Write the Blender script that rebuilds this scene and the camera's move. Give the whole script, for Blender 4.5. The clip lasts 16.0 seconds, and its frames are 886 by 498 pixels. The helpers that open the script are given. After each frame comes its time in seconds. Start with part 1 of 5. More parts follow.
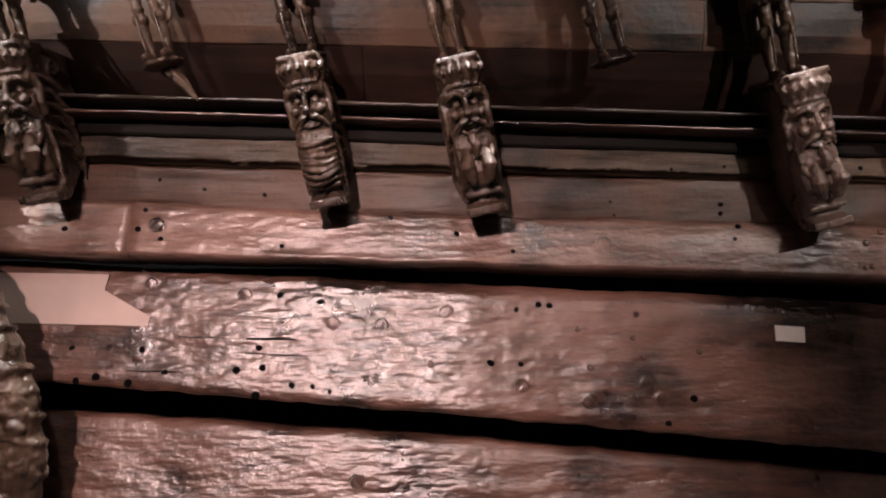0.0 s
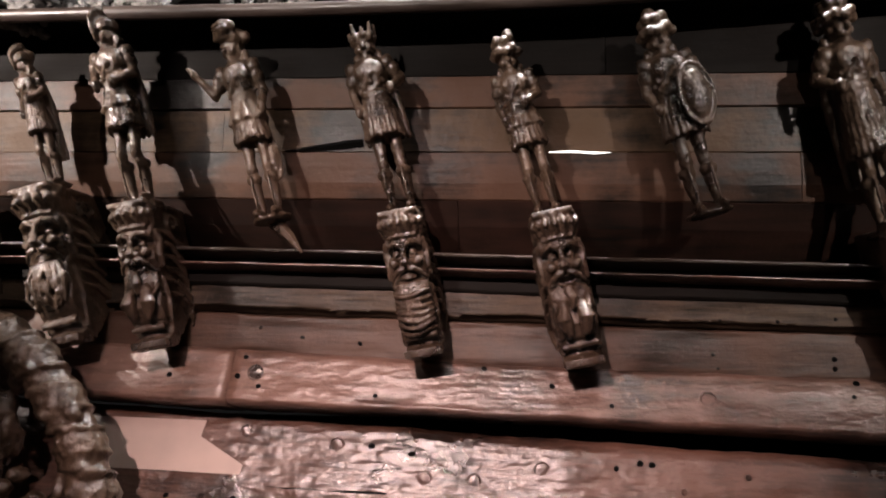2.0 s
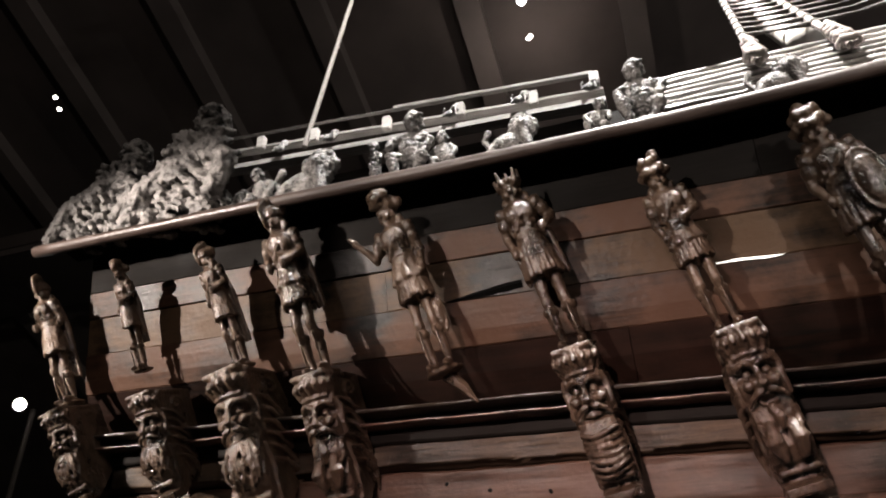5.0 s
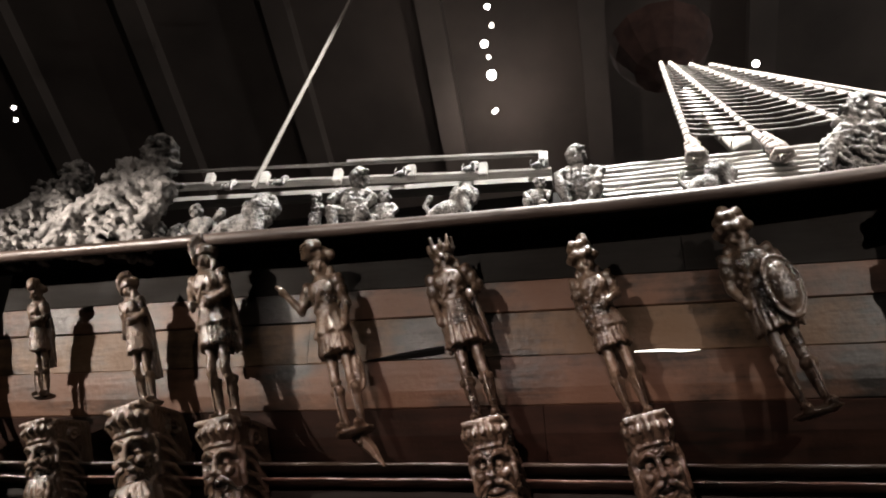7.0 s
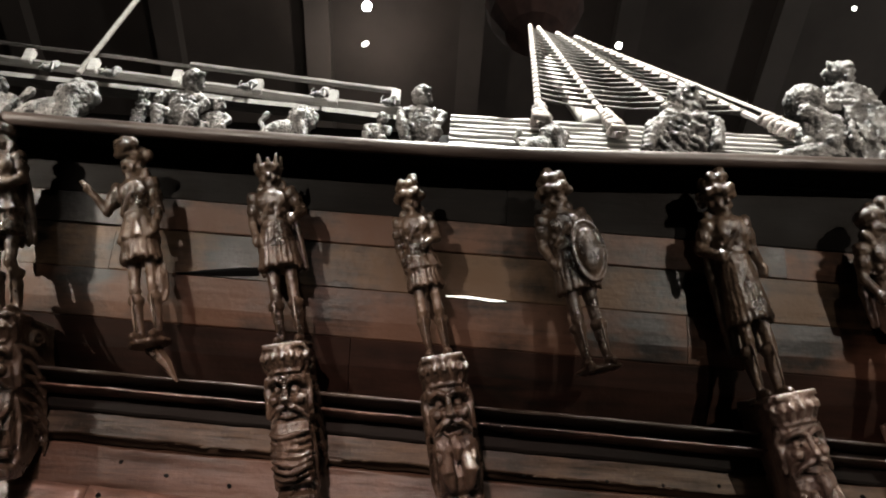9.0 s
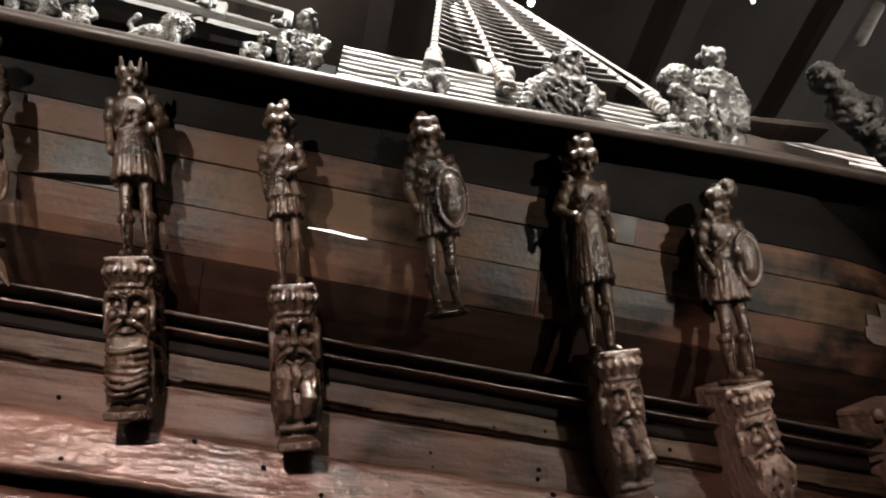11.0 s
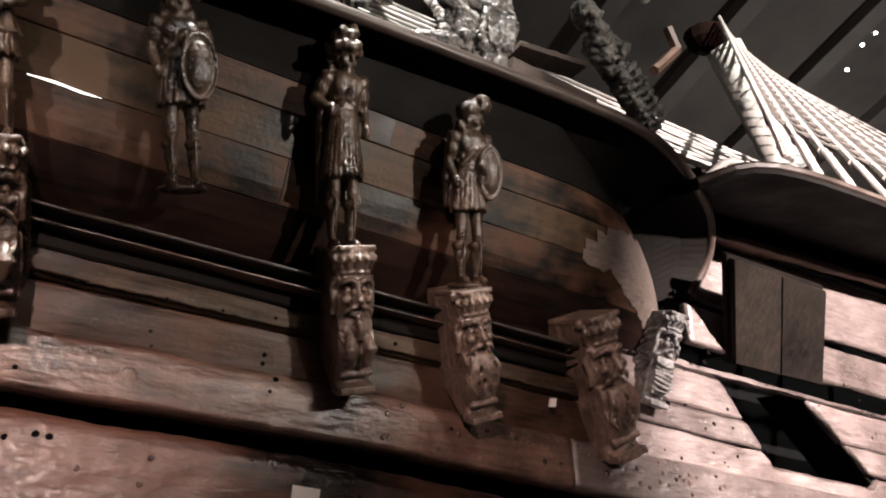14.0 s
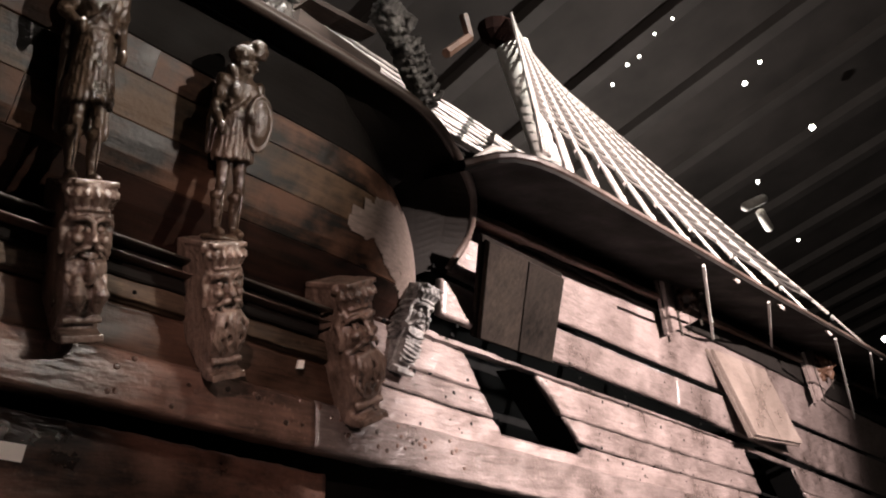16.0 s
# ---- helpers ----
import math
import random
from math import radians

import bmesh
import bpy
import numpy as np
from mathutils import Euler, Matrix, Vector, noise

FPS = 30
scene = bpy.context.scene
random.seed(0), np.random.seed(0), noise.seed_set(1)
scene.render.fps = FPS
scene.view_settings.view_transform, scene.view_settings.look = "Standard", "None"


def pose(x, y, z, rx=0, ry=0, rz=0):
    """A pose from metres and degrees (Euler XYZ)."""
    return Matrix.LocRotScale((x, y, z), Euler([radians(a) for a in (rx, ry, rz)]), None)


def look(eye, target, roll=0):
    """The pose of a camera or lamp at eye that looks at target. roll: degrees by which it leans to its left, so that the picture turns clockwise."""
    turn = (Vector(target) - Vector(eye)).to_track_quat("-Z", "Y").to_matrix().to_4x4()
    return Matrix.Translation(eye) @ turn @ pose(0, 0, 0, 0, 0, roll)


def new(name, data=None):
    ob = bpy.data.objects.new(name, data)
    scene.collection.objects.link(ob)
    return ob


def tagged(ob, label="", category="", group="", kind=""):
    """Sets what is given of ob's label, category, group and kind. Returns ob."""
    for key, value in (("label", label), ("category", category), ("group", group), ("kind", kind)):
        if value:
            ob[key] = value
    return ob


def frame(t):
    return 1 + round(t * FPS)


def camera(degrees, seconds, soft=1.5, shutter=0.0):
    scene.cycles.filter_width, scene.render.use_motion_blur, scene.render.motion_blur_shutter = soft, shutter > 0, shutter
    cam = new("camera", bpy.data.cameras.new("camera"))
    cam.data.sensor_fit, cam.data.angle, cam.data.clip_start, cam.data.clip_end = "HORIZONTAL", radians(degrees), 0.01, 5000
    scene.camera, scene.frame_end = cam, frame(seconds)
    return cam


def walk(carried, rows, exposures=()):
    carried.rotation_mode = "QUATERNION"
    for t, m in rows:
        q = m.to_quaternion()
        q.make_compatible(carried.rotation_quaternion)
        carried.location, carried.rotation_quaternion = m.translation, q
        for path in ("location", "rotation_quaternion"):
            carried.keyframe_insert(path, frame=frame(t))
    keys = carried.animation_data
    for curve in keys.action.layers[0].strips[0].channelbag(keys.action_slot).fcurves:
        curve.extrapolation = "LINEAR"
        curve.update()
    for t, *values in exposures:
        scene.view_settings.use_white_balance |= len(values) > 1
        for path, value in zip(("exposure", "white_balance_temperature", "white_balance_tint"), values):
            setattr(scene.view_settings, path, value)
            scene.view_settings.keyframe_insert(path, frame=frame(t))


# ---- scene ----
from mathutils.bvhtree import BVHTree

cam = camera(63.00, 16.0, soft=2.0, shutter=0.0)
# seconds, eye x y z, yaw to the left, pitch up, lean to the left
ROWS = [
    (0.0, -0.000, 0.000, 1.600, 0.03, 9.99, 0.01),
    (0.5, -0.025, 0.024, 1.599, 4.39, 12.48, 0.31),
    (1.0, -0.055, 0.020, 1.602, 6.70, 14.25, 0.64),
    (1.5, -0.082, 0.003, 1.637, 7.25, 18.34, 1.28),
    (2.0, -0.084, -0.019, 1.664, 6.70, 20.77, 2.23),
    (2.5, -0.059, -0.028, 1.678, 6.42, 24.05, 2.74),
    (3.0, -0.058, -0.030, 1.682, 6.01, 27.44, 2.60),
    (3.5, -0.070, -0.029, 1.688, 5.89, 28.79, 2.35),
    (4.0, -0.133, -0.036, 1.703, 10.69, 29.64, 0.95),
    (4.5, -0.234, -0.056, 1.728, 17.37, 30.03, -0.78),
    (4.7, -0.248, -0.062, 1.734, 18.41, 30.44, -1.16),
    (6.8, -0.124, -0.036, 1.733, 16.53, 34.32, 3.56),
    (7.0, -0.107, -0.036, 1.737, 14.44, 35.66, 3.52),
    (7.5, -0.048, -0.016, 1.749, 8.40, 37.06, 4.07),
    (8.0, 0.003, 0.004, 1.737, 4.63, 36.87, 5.04),
    (8.5, 0.021, 0.021, 1.738, 2.61, 34.41, 4.47),
    (9.0, 0.048, 0.037, 1.726, 0.22, 31.75, 3.73),
    (9.2, 0.055, 0.036, 1.725, -0.55, 30.80, 3.69),
    (11.3, 0.269, -0.006, 1.703, -11.14, 27.66, 4.94),
    (11.5, 0.289, -0.011, 1.705, -12.19, 27.41, 4.61),
    (12.0, 0.356, -0.020, 1.703, -15.53, 26.37, 3.97),
    (12.5, 0.427, -0.017, 1.690, -19.48, 25.56, 3.84),
    (13.0, 0.464, -0.016, 1.672, -22.50, 24.37, 3.65),
    (13.5, 0.484, -0.027, 1.669, -25.02, 23.70, 3.64),
    (14.0, 0.498, -0.038, 1.659, -28.20, 21.79, 4.10),
    (14.5, 0.507, -0.051, 1.659, -31.36, 21.82, 4.53),
    (15.0, 0.520, -0.064, 1.677, -34.04, 21.68, 4.80),
    (15.5, 0.569, -0.068, 1.673, -41.00, 21.43, 4.43),
    (16.0, 0.615, -0.084, 1.654, -46.80, 20.34, 3.71),
]


def gaze(yaw, pitch):
    a, b = radians(yaw), radians(pitch)
    return Vector((-math.sin(a) * math.cos(b), math.cos(a) * math.cos(b), math.sin(b)))


walk(cam, [(t, look((x, y, z), Vector((x, y, z)) + gaze(yaw, pitch), roll)) for t, x, y, z, yaw, pitch, roll in ROWS],
     exposures=[(0.0, 0.0, 6500, 13), (3.5, 0.0, 6500, 9), (7.0, 0.0, 6600, 6), (8.0, -0.2, 6600, 4), (8.6, -0.25, 6600, 2), (9.2, -0.1, 6500, 1), (12.5, 0.0, 6500, 4), (16.0, 0.0, 6600, 6)])

# ---------------------------------------------------------------- light
world = bpy.data.worlds.new("hall_dusk")
world.use_nodes = True
world.node_tree.nodes["Background"].inputs[0].default_value = (0.10, 0.085, 0.08, 1)
world.node_tree.nodes["Background"].inputs[1].default_value = 0.06
scene.world = world


def spot(name, eye, target, watts, degrees, colour, radius=0.06, blend=0.6):
    data = bpy.data.lights.new(name, "SPOT")
    data.energy, data.spot_size, data.spot_blend, data.shadow_soft_size, data.color = watts, radians(degrees), blend, radius, colour
    ob = new(name, data)
    ob.matrix_world = look(eye, target)
    return ob


PINK = (1.0, 0.83, 0.81)
ROSE = (1.0, 0.69, 0.63)
WARM = (1.0, 0.86, 0.78)
COOL = (1.0, 0.95, 0.92)
spot("gallery_spot_stern", (-6.6, -1.6, 4.6), (-3.3, 3.7, 3.85), 4600, 27, WARM)
spot("gallery_spot_mid", (-3.6, -3.2, 4.4), (-0.8, 3.6, 4.0), 2000, 24, WARM, blend=0.8)
spot("gallery_spot_bow", (4.3, -3.4, 4.5), (2.1, 3.7, 4.05), 1900, 31, WARM, blend=0.8)
spot("bracket_spot", (-3.4, -4.6, 3.7), (3.2, 3.8, 2.75), 2300, 13, ROSE, blend=0.7)
spot("hull_spot", (-1.7, -4.2, 4.4), (-0.55, 3.9, 1.65), 3500, 34, ROSE, blend=0.9)
spot("side_spot", (7.0, -5.5, 6.5), (9.9, 4.1, 3.9), 34000, 68, PINK, blend=0.45)
spot("rig_spot_aft", (0.4, 1.2, 14.5), (0.3, 7.2, 6.8), 27000, 63, COOL, blend=0.3)
spot("rig_spot_fore", (9.0, -1.0, 16.0), (11.0, 7.0, 8.0), 15000, 66, COOL, blend=0.4)
# Unseen fill spot, added to brighten the ceiling behind the rigging.
spot("ceiling_fill", (-3.2, 3.0, 9.0), (-3.8, 13.6, 18.5), 420, 46, WARM, 0.4, 1.0)


def hall_fill(eye, watts, colour=WARM):
    data = bpy.data.lights.new("hall_fill", "POINT")
    data.energy, data.shadow_soft_size, data.color = watts, 0.15, colour
    new("hall_fill", data).location = eye


# First stands by the lamp column; the other two are unseen added fill.
hall_fill((-2.5, 14.0, 16.0), 150)
hall_fill((24.0, 10.0, 9.0), 2600, COOL)
hall_fill((2.0, -14.0, 15.0), 3200)

# ---------------------------------------------------------------- materials


def tree_of(name):
    m = bpy.data.materials.new(name)
    m.use_nodes = True
    t = m.node_tree
    return m, t, t.nodes["Principled BSDF"]


def wood(name, dark, light, rough=0.45, grain=(1.2, 16.0, 16.0), bump=0.5, stain=0.6, specks=0.0, wet=0.35, coat=0.0, relief=0.004, blot=1.5, from_=0.28, dents=False):
    """Old oak: long grain, broad stains, pale worn flecks, uneven gloss."""
    m, t, b = tree_of(name)
    n, l = t.nodes, t.links
    co = n.new("ShaderNodeTexCoord")
    info = n.new("ShaderNodeObjectInfo")
    mp = n.new("ShaderNodeMapping")
    mp.inputs["Scale"].default_value = grain
    off = n.new("ShaderNodeVectorMath")
    off.operation = "ADD"
    l.new(co.outputs["Object"], off.inputs[0])
    l.new(info.outputs["Random"], off.inputs[1])
    l.new(off.outputs[0], mp.inputs["Vector"])
    g = n.new("ShaderNodeTexNoise")
    g.inputs["Scale"].default_value, g.inputs["Detail"].default_value, g.inputs["Roughness"].default_value = 3.0, 8.0, 0.65
    l.new(mp.outputs[0], g.inputs["Vector"])
    s = n.new("ShaderNodeTexNoise")
    s.inputs["Scale"].default_value, s.inputs["Detail"].default_value, s.inputs["Roughness"].default_value = blot, 7.0, 0.6
    l.new(off.outputs[0], s.inputs["Vector"])
    mixf = n.new("ShaderNodeMath")
    mixf.operation = "MULTIPLY_ADD"
    l.new(s.outputs["Fac"], mixf.inputs[0])
    mixf.inputs[1].default_value = stain * 1.6
    mul = n.new("ShaderNodeMath")
    mul.operation = "MULTIPLY_ADD"
    l.new(g.outputs["Fac"], mul.inputs[0])
    mul.inputs[1].default_value, mul.inputs[2].default_value = 1.1, -0.05 - 0.68 * stain
    l.new(mul.outputs[0], mixf.inputs[2])
    ramp = n.new("ShaderNodeValToRGB")
    ramp.color_ramp.elements[0].position, ramp.color_ramp.elements[1].position = from_, 0.97
    ramp.color_ramp.elements[0].color, ramp.color_ramp.elements[1].color = (*dark, 1), (*light, 1)
    l.new(mixf.outputs[0], ramp.inputs[0])
    colour = ramp.outputs[0]
    vary = n.new("ShaderNodeHueSaturation")
    vm = n.new("ShaderNodeMapRange")
    vm.inputs[3].default_value, vm.inputs[4].default_value = 0.75, 1.2
    l.new(info.outputs["Random"], vm.inputs[0])
    l.new(vm.outputs[0], vary.inputs["Value"])
    l.new(colour, vary.inputs["Color"])
    colour = vary.outputs[0]
    fine = n.new("ShaderNodeTexNoise")
    fine.inputs["Scale"].default_value, fine.inputs["Detail"].default_value = 26.0, 6.0
    l.new(off.outputs[0], fine.inputs["Vector"])
    if specks:
        cut = n.new("ShaderNodeMapRange")
        cut.inputs[1].default_value, cut.inputs[2].default_value = 0.60, 0.74
        l.new(fine.outputs["Fac"], cut.inputs[0])
        k = n.new("ShaderNodeMath")
        k.operation = "MULTIPLY"
        k.inputs[1].default_value = specks
        l.new(cut.outputs[0], k.inputs[0])
        mx = n.new("ShaderNodeMix")
        mx.data_type = "RGBA"
        l.new(k.outputs[0], mx.inputs[0])
        l.new(colour, mx.inputs[6])
        mx.inputs[7].default_value = (light[0] * 1.5 + 0.06, light[1] * 1.5 + 0.055, light[2] * 1.5 + 0.05, 1)
        colour = mx.outputs[2]
    l.new(colour, b.inputs["Base Color"])
    rr = n.new("ShaderNodeMapRange")
    rr.inputs[1].default_value, rr.inputs[2].default_value = 0.3, 0.7
    rr.inputs[3].default_value, rr.inputs[4].default_value = rough - wet * 0.5, rough + 0.22
    l.new(s.outputs["Fac"], rr.inputs[0])
    l.new(rr.outputs[0], b.inputs["Roughness"])
    add = n.new("ShaderNodeMath")
    add.operation = "MULTIPLY_ADD"
    add.inputs[1].default_value = 0.45 if dents else 1.0
    l.new(g.outputs["Fac"], add.inputs[0])
    l.new(fine.outputs["Fac"], add.inputs[2])
    if dents:
        dent = n.new("ShaderNodeTexNoise")
        dent.inputs["Scale"].default_value, dent.inputs["Detail"].default_value = 6.5, 2.5
        long = n.new("ShaderNodeMapping")
        long.inputs["Scale"].default_value = (0.7, 2.2, 2.2)
        l.new(off.outputs[0], long.inputs["Vector"])
        l.new(long.outputs[0], dent.inputs["Vector"])
        more = n.new("ShaderNodeMath")
        more.operation = "MULTIPLY_ADD"
        more.inputs[1].default_value = 3.6
        l.new(dent.outputs["Fac"], more.inputs[0])
        l.new(add.outputs[0], more.inputs[2])
        add = more
        b.inputs["Coat IOR"].default_value = 1.75
    bp = n.new("ShaderNodeBump")
    bp.inputs["Strength"].default_value, bp.inputs["Distance"].default_value = min(bump, 1.0), relief
    b.inputs["Coat Weight"].default_value, b.inputs["Coat Roughness"].default_value = coat, 0.27
    l.new(add.outputs[0], bp.inputs["Height"])
    l.new(bp.outputs[0], b.inputs["Normal"])
    l.new(bp.outputs[0], b.inputs["Coat Normal"])
    return m


def plain(name, colour, rough=0.6, metal=0.0, vary=0.25, scale=8.0, bump=0.1):
    m, t, b = tree_of(name)
    n, l = t.nodes, t.links
    co = n.new("ShaderNodeTexCoord")
    s = n.new("ShaderNodeTexNoise")
    s.inputs["Scale"].default_value, s.inputs["Detail"].default_value = scale, 6.0
    l.new(co.outputs["Object"], s.inputs["Vector"])
    ramp = n.new("ShaderNodeValToRGB")
    ramp.color_ramp.elements[0].position, ramp.color_ramp.elements[1].position = 0.3, 0.7
    ramp.color_ramp.elements[0].color = (*[c * (1 - vary) for c in colour], 1)
    ramp.color_ramp.elements[1].color = (*[min(1, c * (1 + vary)) for c in colour], 1)
    l.new(s.outputs["Fac"], ramp.inputs[0])
    l.new(ramp.outputs[0], b.inputs["Base Color"])
    bp = n.new("ShaderNodeBump")
    bp.inputs["Strength"].default_value, bp.inputs["Distance"].default_value = bump, 0.01
    l.new(s.outputs["Fac"], bp.inputs["Height"])
    l.new(bp.outputs[0], b.inputs["Normal"])
    b.inputs["Roughness"].default_value, b.inputs["Metallic"].default_value = rough, metal
    return m


def glow(name, colour, strength):
    m, t, b = tree_of(name)
    b.inputs["Base Color"].default_value = (0.8, 0.8, 0.8, 1)
    b.inputs["Emission Color"].default_value = (*colour, 1)
    b.inputs["Emission Strength"].default_value = strength
    return m


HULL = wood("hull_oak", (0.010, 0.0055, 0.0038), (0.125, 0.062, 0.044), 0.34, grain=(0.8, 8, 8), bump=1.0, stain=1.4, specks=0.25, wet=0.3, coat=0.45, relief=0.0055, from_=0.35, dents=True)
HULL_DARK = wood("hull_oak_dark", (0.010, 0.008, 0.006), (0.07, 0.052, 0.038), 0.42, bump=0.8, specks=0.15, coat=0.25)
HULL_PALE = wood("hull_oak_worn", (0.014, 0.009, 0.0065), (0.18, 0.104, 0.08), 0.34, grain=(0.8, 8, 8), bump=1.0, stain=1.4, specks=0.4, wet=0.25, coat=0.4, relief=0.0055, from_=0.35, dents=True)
RED = wood("strake_red_oak", (0.014, 0.008, 0.005), (0.075, 0.04, 0.027), 0.42, bump=0.8, stain=1.5, coat=0.08, from_=0.36)
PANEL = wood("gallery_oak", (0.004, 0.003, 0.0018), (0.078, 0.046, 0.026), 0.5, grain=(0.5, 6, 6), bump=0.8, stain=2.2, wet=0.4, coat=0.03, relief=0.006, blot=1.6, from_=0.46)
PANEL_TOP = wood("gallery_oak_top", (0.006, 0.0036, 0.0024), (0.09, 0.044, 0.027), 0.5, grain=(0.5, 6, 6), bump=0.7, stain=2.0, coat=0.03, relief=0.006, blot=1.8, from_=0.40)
# The unlit foot of the wall: its shade is painted into this tone.
PANEL_SHADED = wood("gallery_oak_shaded", (0.003, 0.0025, 0.002), (0.022, 0.010, 0.007), 0.55, grain=(0.7, 7, 7), bump=0.5, stain=1.0, coat=0.06, blot=1.1)
# Half step of the same painted darkening down the wall.
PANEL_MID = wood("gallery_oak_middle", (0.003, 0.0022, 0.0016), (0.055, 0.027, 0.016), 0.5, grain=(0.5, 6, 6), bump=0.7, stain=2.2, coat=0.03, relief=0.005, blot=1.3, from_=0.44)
# Oak coloured black for undersides and recesses, so shade sits in the albedo.
SHADE_BLACK = wood("shade_black_oak", (0.004, 0.0034, 0.003), (0.011, 0.009, 0.008), 0.7, bump=0.4, stain=0.4)
EDGE = wood("cornice_edge_oak", (0.025, 0.017, 0.014), (0.11, 0.078, 0.066), 0.42, bump=0.3)
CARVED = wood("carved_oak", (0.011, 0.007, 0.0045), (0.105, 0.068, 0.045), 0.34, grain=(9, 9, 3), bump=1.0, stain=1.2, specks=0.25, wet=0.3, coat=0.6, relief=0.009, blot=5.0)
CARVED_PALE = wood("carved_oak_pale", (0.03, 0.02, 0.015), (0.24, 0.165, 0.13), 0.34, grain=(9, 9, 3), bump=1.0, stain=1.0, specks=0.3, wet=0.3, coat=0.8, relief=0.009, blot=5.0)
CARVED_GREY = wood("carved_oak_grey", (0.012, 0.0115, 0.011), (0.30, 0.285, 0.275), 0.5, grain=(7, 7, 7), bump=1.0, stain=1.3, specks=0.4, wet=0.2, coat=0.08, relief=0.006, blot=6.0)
GREYWOOD = wood("upper_planks_grey", (0.15, 0.14, 0.13), (0.50, 0.475, 0.455), 0.45, bump=0.5)
BARE = wood("bare_oak", (0.07, 0.053, 0.045), (0.21, 0.165, 0.145), 0.36, bump=0.5, specks=0.3, coat=0.3)
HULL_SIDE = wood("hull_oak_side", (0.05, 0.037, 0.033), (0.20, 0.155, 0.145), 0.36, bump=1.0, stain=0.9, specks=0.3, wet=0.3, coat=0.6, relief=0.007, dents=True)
SILL = wood("sill_oak", (0.010, 0.007, 0.0045), (0.08, 0.053, 0.035), 0.5, bump=0.8, stain=1.2, specks=0.2, from_=0.4)
# Lid oak darkened so the lid looks in shadow although the spot reaches it.
LID_SHADED = wood("lid_oak_shaded", (0.003, 0.0024, 0.002), (0.02, 0.015, 0.012), 0.8, grain=(8, 8, 1), bump=0.8)
NEWWOOD = plain("new_wood_patch", (0.50, 0.40, 0.36), 0.38, vary=0.12, scale=3.0, bump=0.05)
ROPE = plain("hemp_rope", (0.34, 0.30, 0.28), 0.8, vary=0.4, scale=40, bump=0.8)
# Hemp darkened to paint in the unlit undersides of the ratlines.
ROPE_DIM = plain("dimmed_rope", (0.085, 0.075, 0.068), 0.8, vary=0.4, scale=40, bump=0.8)
IRON = plain("old_iron", (0.03, 0.024, 0.02), 0.6, 0.6, bump=0.5, scale=30)
# Red top darkened to look unlit inside the rig spot's cone.
TOP_UNLIT = plain("unlit_red_top", (0.012, 0.005, 0.004), 0.95, vary=0.4, scale=3.0)
TOPRED = plain("red_top", (0.07, 0.038, 0.033), 0.9, vary=0.4, scale=3.0)
# Near-black colour that stands for unlit interiors, gaps and holes.
VOID = plain("void_shade", (0.002, 0.002, 0.002), 1.0)
# Sheen cut so the shade-painted materials stay dark under the spots.
for dull in (VOID, LID_SHADED, TOP_UNLIT, SHADE_BLACK, PANEL_SHADED):
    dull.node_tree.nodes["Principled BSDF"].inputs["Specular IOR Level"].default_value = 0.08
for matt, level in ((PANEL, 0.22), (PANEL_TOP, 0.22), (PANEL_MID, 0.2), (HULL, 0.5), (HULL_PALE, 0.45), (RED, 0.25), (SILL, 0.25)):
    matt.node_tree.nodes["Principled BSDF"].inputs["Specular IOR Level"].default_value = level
PAPER = plain("paper_tag", (0.75, 0.70, 0.66), 0.6, vary=0.05)
CEIL = plain("hall_ceiling", (0.058, 0.047, 0.043), 0.85, vary=0.35, scale=0.35)
BEAM = plain("hall_beam", (0.078, 0.065, 0.06), 0.8, vary=0.2, scale=0.5)
CONCRETE = plain("hall_floor", (0.04, 0.035, 0.031), 0.7, vary=0.3, scale=2.0)
MAST = plain("mast_pine", (0.62, 0.58, 0.54), 0.6, vary=0.2, scale=3)
LAMP = glow("lamp_lens", (1.0, 0.97, 0.95), 40.0)
LAMP_DIM = glow("lamp_lens_dim", (1.0, 0.93, 0.88), 9.0)
# Emission for the bright seam slit, with no lamp behind it.
SEAM_GLOW = glow("seam_glow", (1.0, 0.93, 0.88), 3.0)

# ---------------------------------------------------------------- building helpers


def thing(name, label, category, group="", kind="", at=(0, 0, 0)):
    ob = new(name)
    ob.location = at
    return tagged(ob, label, category, group, kind)


def part(name, bm, material, parent=None, label="", smooth=False):
    me = bpy.data.meshes.new(name)
    bm.normal_update()
    bm.to_mesh(me)
    bm.free()
    me.materials.append(material)
    if smooth:
        me.polygons.foreach_set("use_smooth", [True] * len(me.polygons))
    ob = new(name, me)
    if parent is not None:
        ob.parent = parent
        ob.matrix_parent_inverse = Matrix.Translation(parent.location).inverted() if parent.parent is None else Matrix.Identity(4)
    return tagged(ob, label)


def rings(bm, loops, caps=True):
    """Joins loops of points, all of one length, into a skin."""
    vs = [[bm.verts.new(p) for p in loop] for loop in loops]
    k = len(vs[0])
    for a, b in zip(vs, vs[1:]):
        for i in range(k):
            bm.faces.new((a[i], a[(i + 1) % k], b[(i + 1) % k], b[i]))
    if caps:
        bm.faces.new(vs[0][::-1])
        bm.faces.new(vs[-1])


def tube(bm, pts, radii, sides=8):
    pts = [Vector(p) for p in pts]
    if not hasattr(radii, "__len__"):
        radii = [radii] * len(pts)
    loops, side = [], None
    for i, p in enumerate(pts):
        d = (pts[min(i + 1, len(pts) - 1)] - pts[max(i - 1, 0)]).normalized()
        if side is None:
            side = d.orthogonal().normalized()
        side = (side - d * side.dot(d)).normalized()
        up = d.cross(side)
        loops.append([p + (side * math.cos(a) + up * math.sin(a)) * radii[i] for a in [math.tau * j / sides for j in range(sides)]])
    rings(bm, loops)


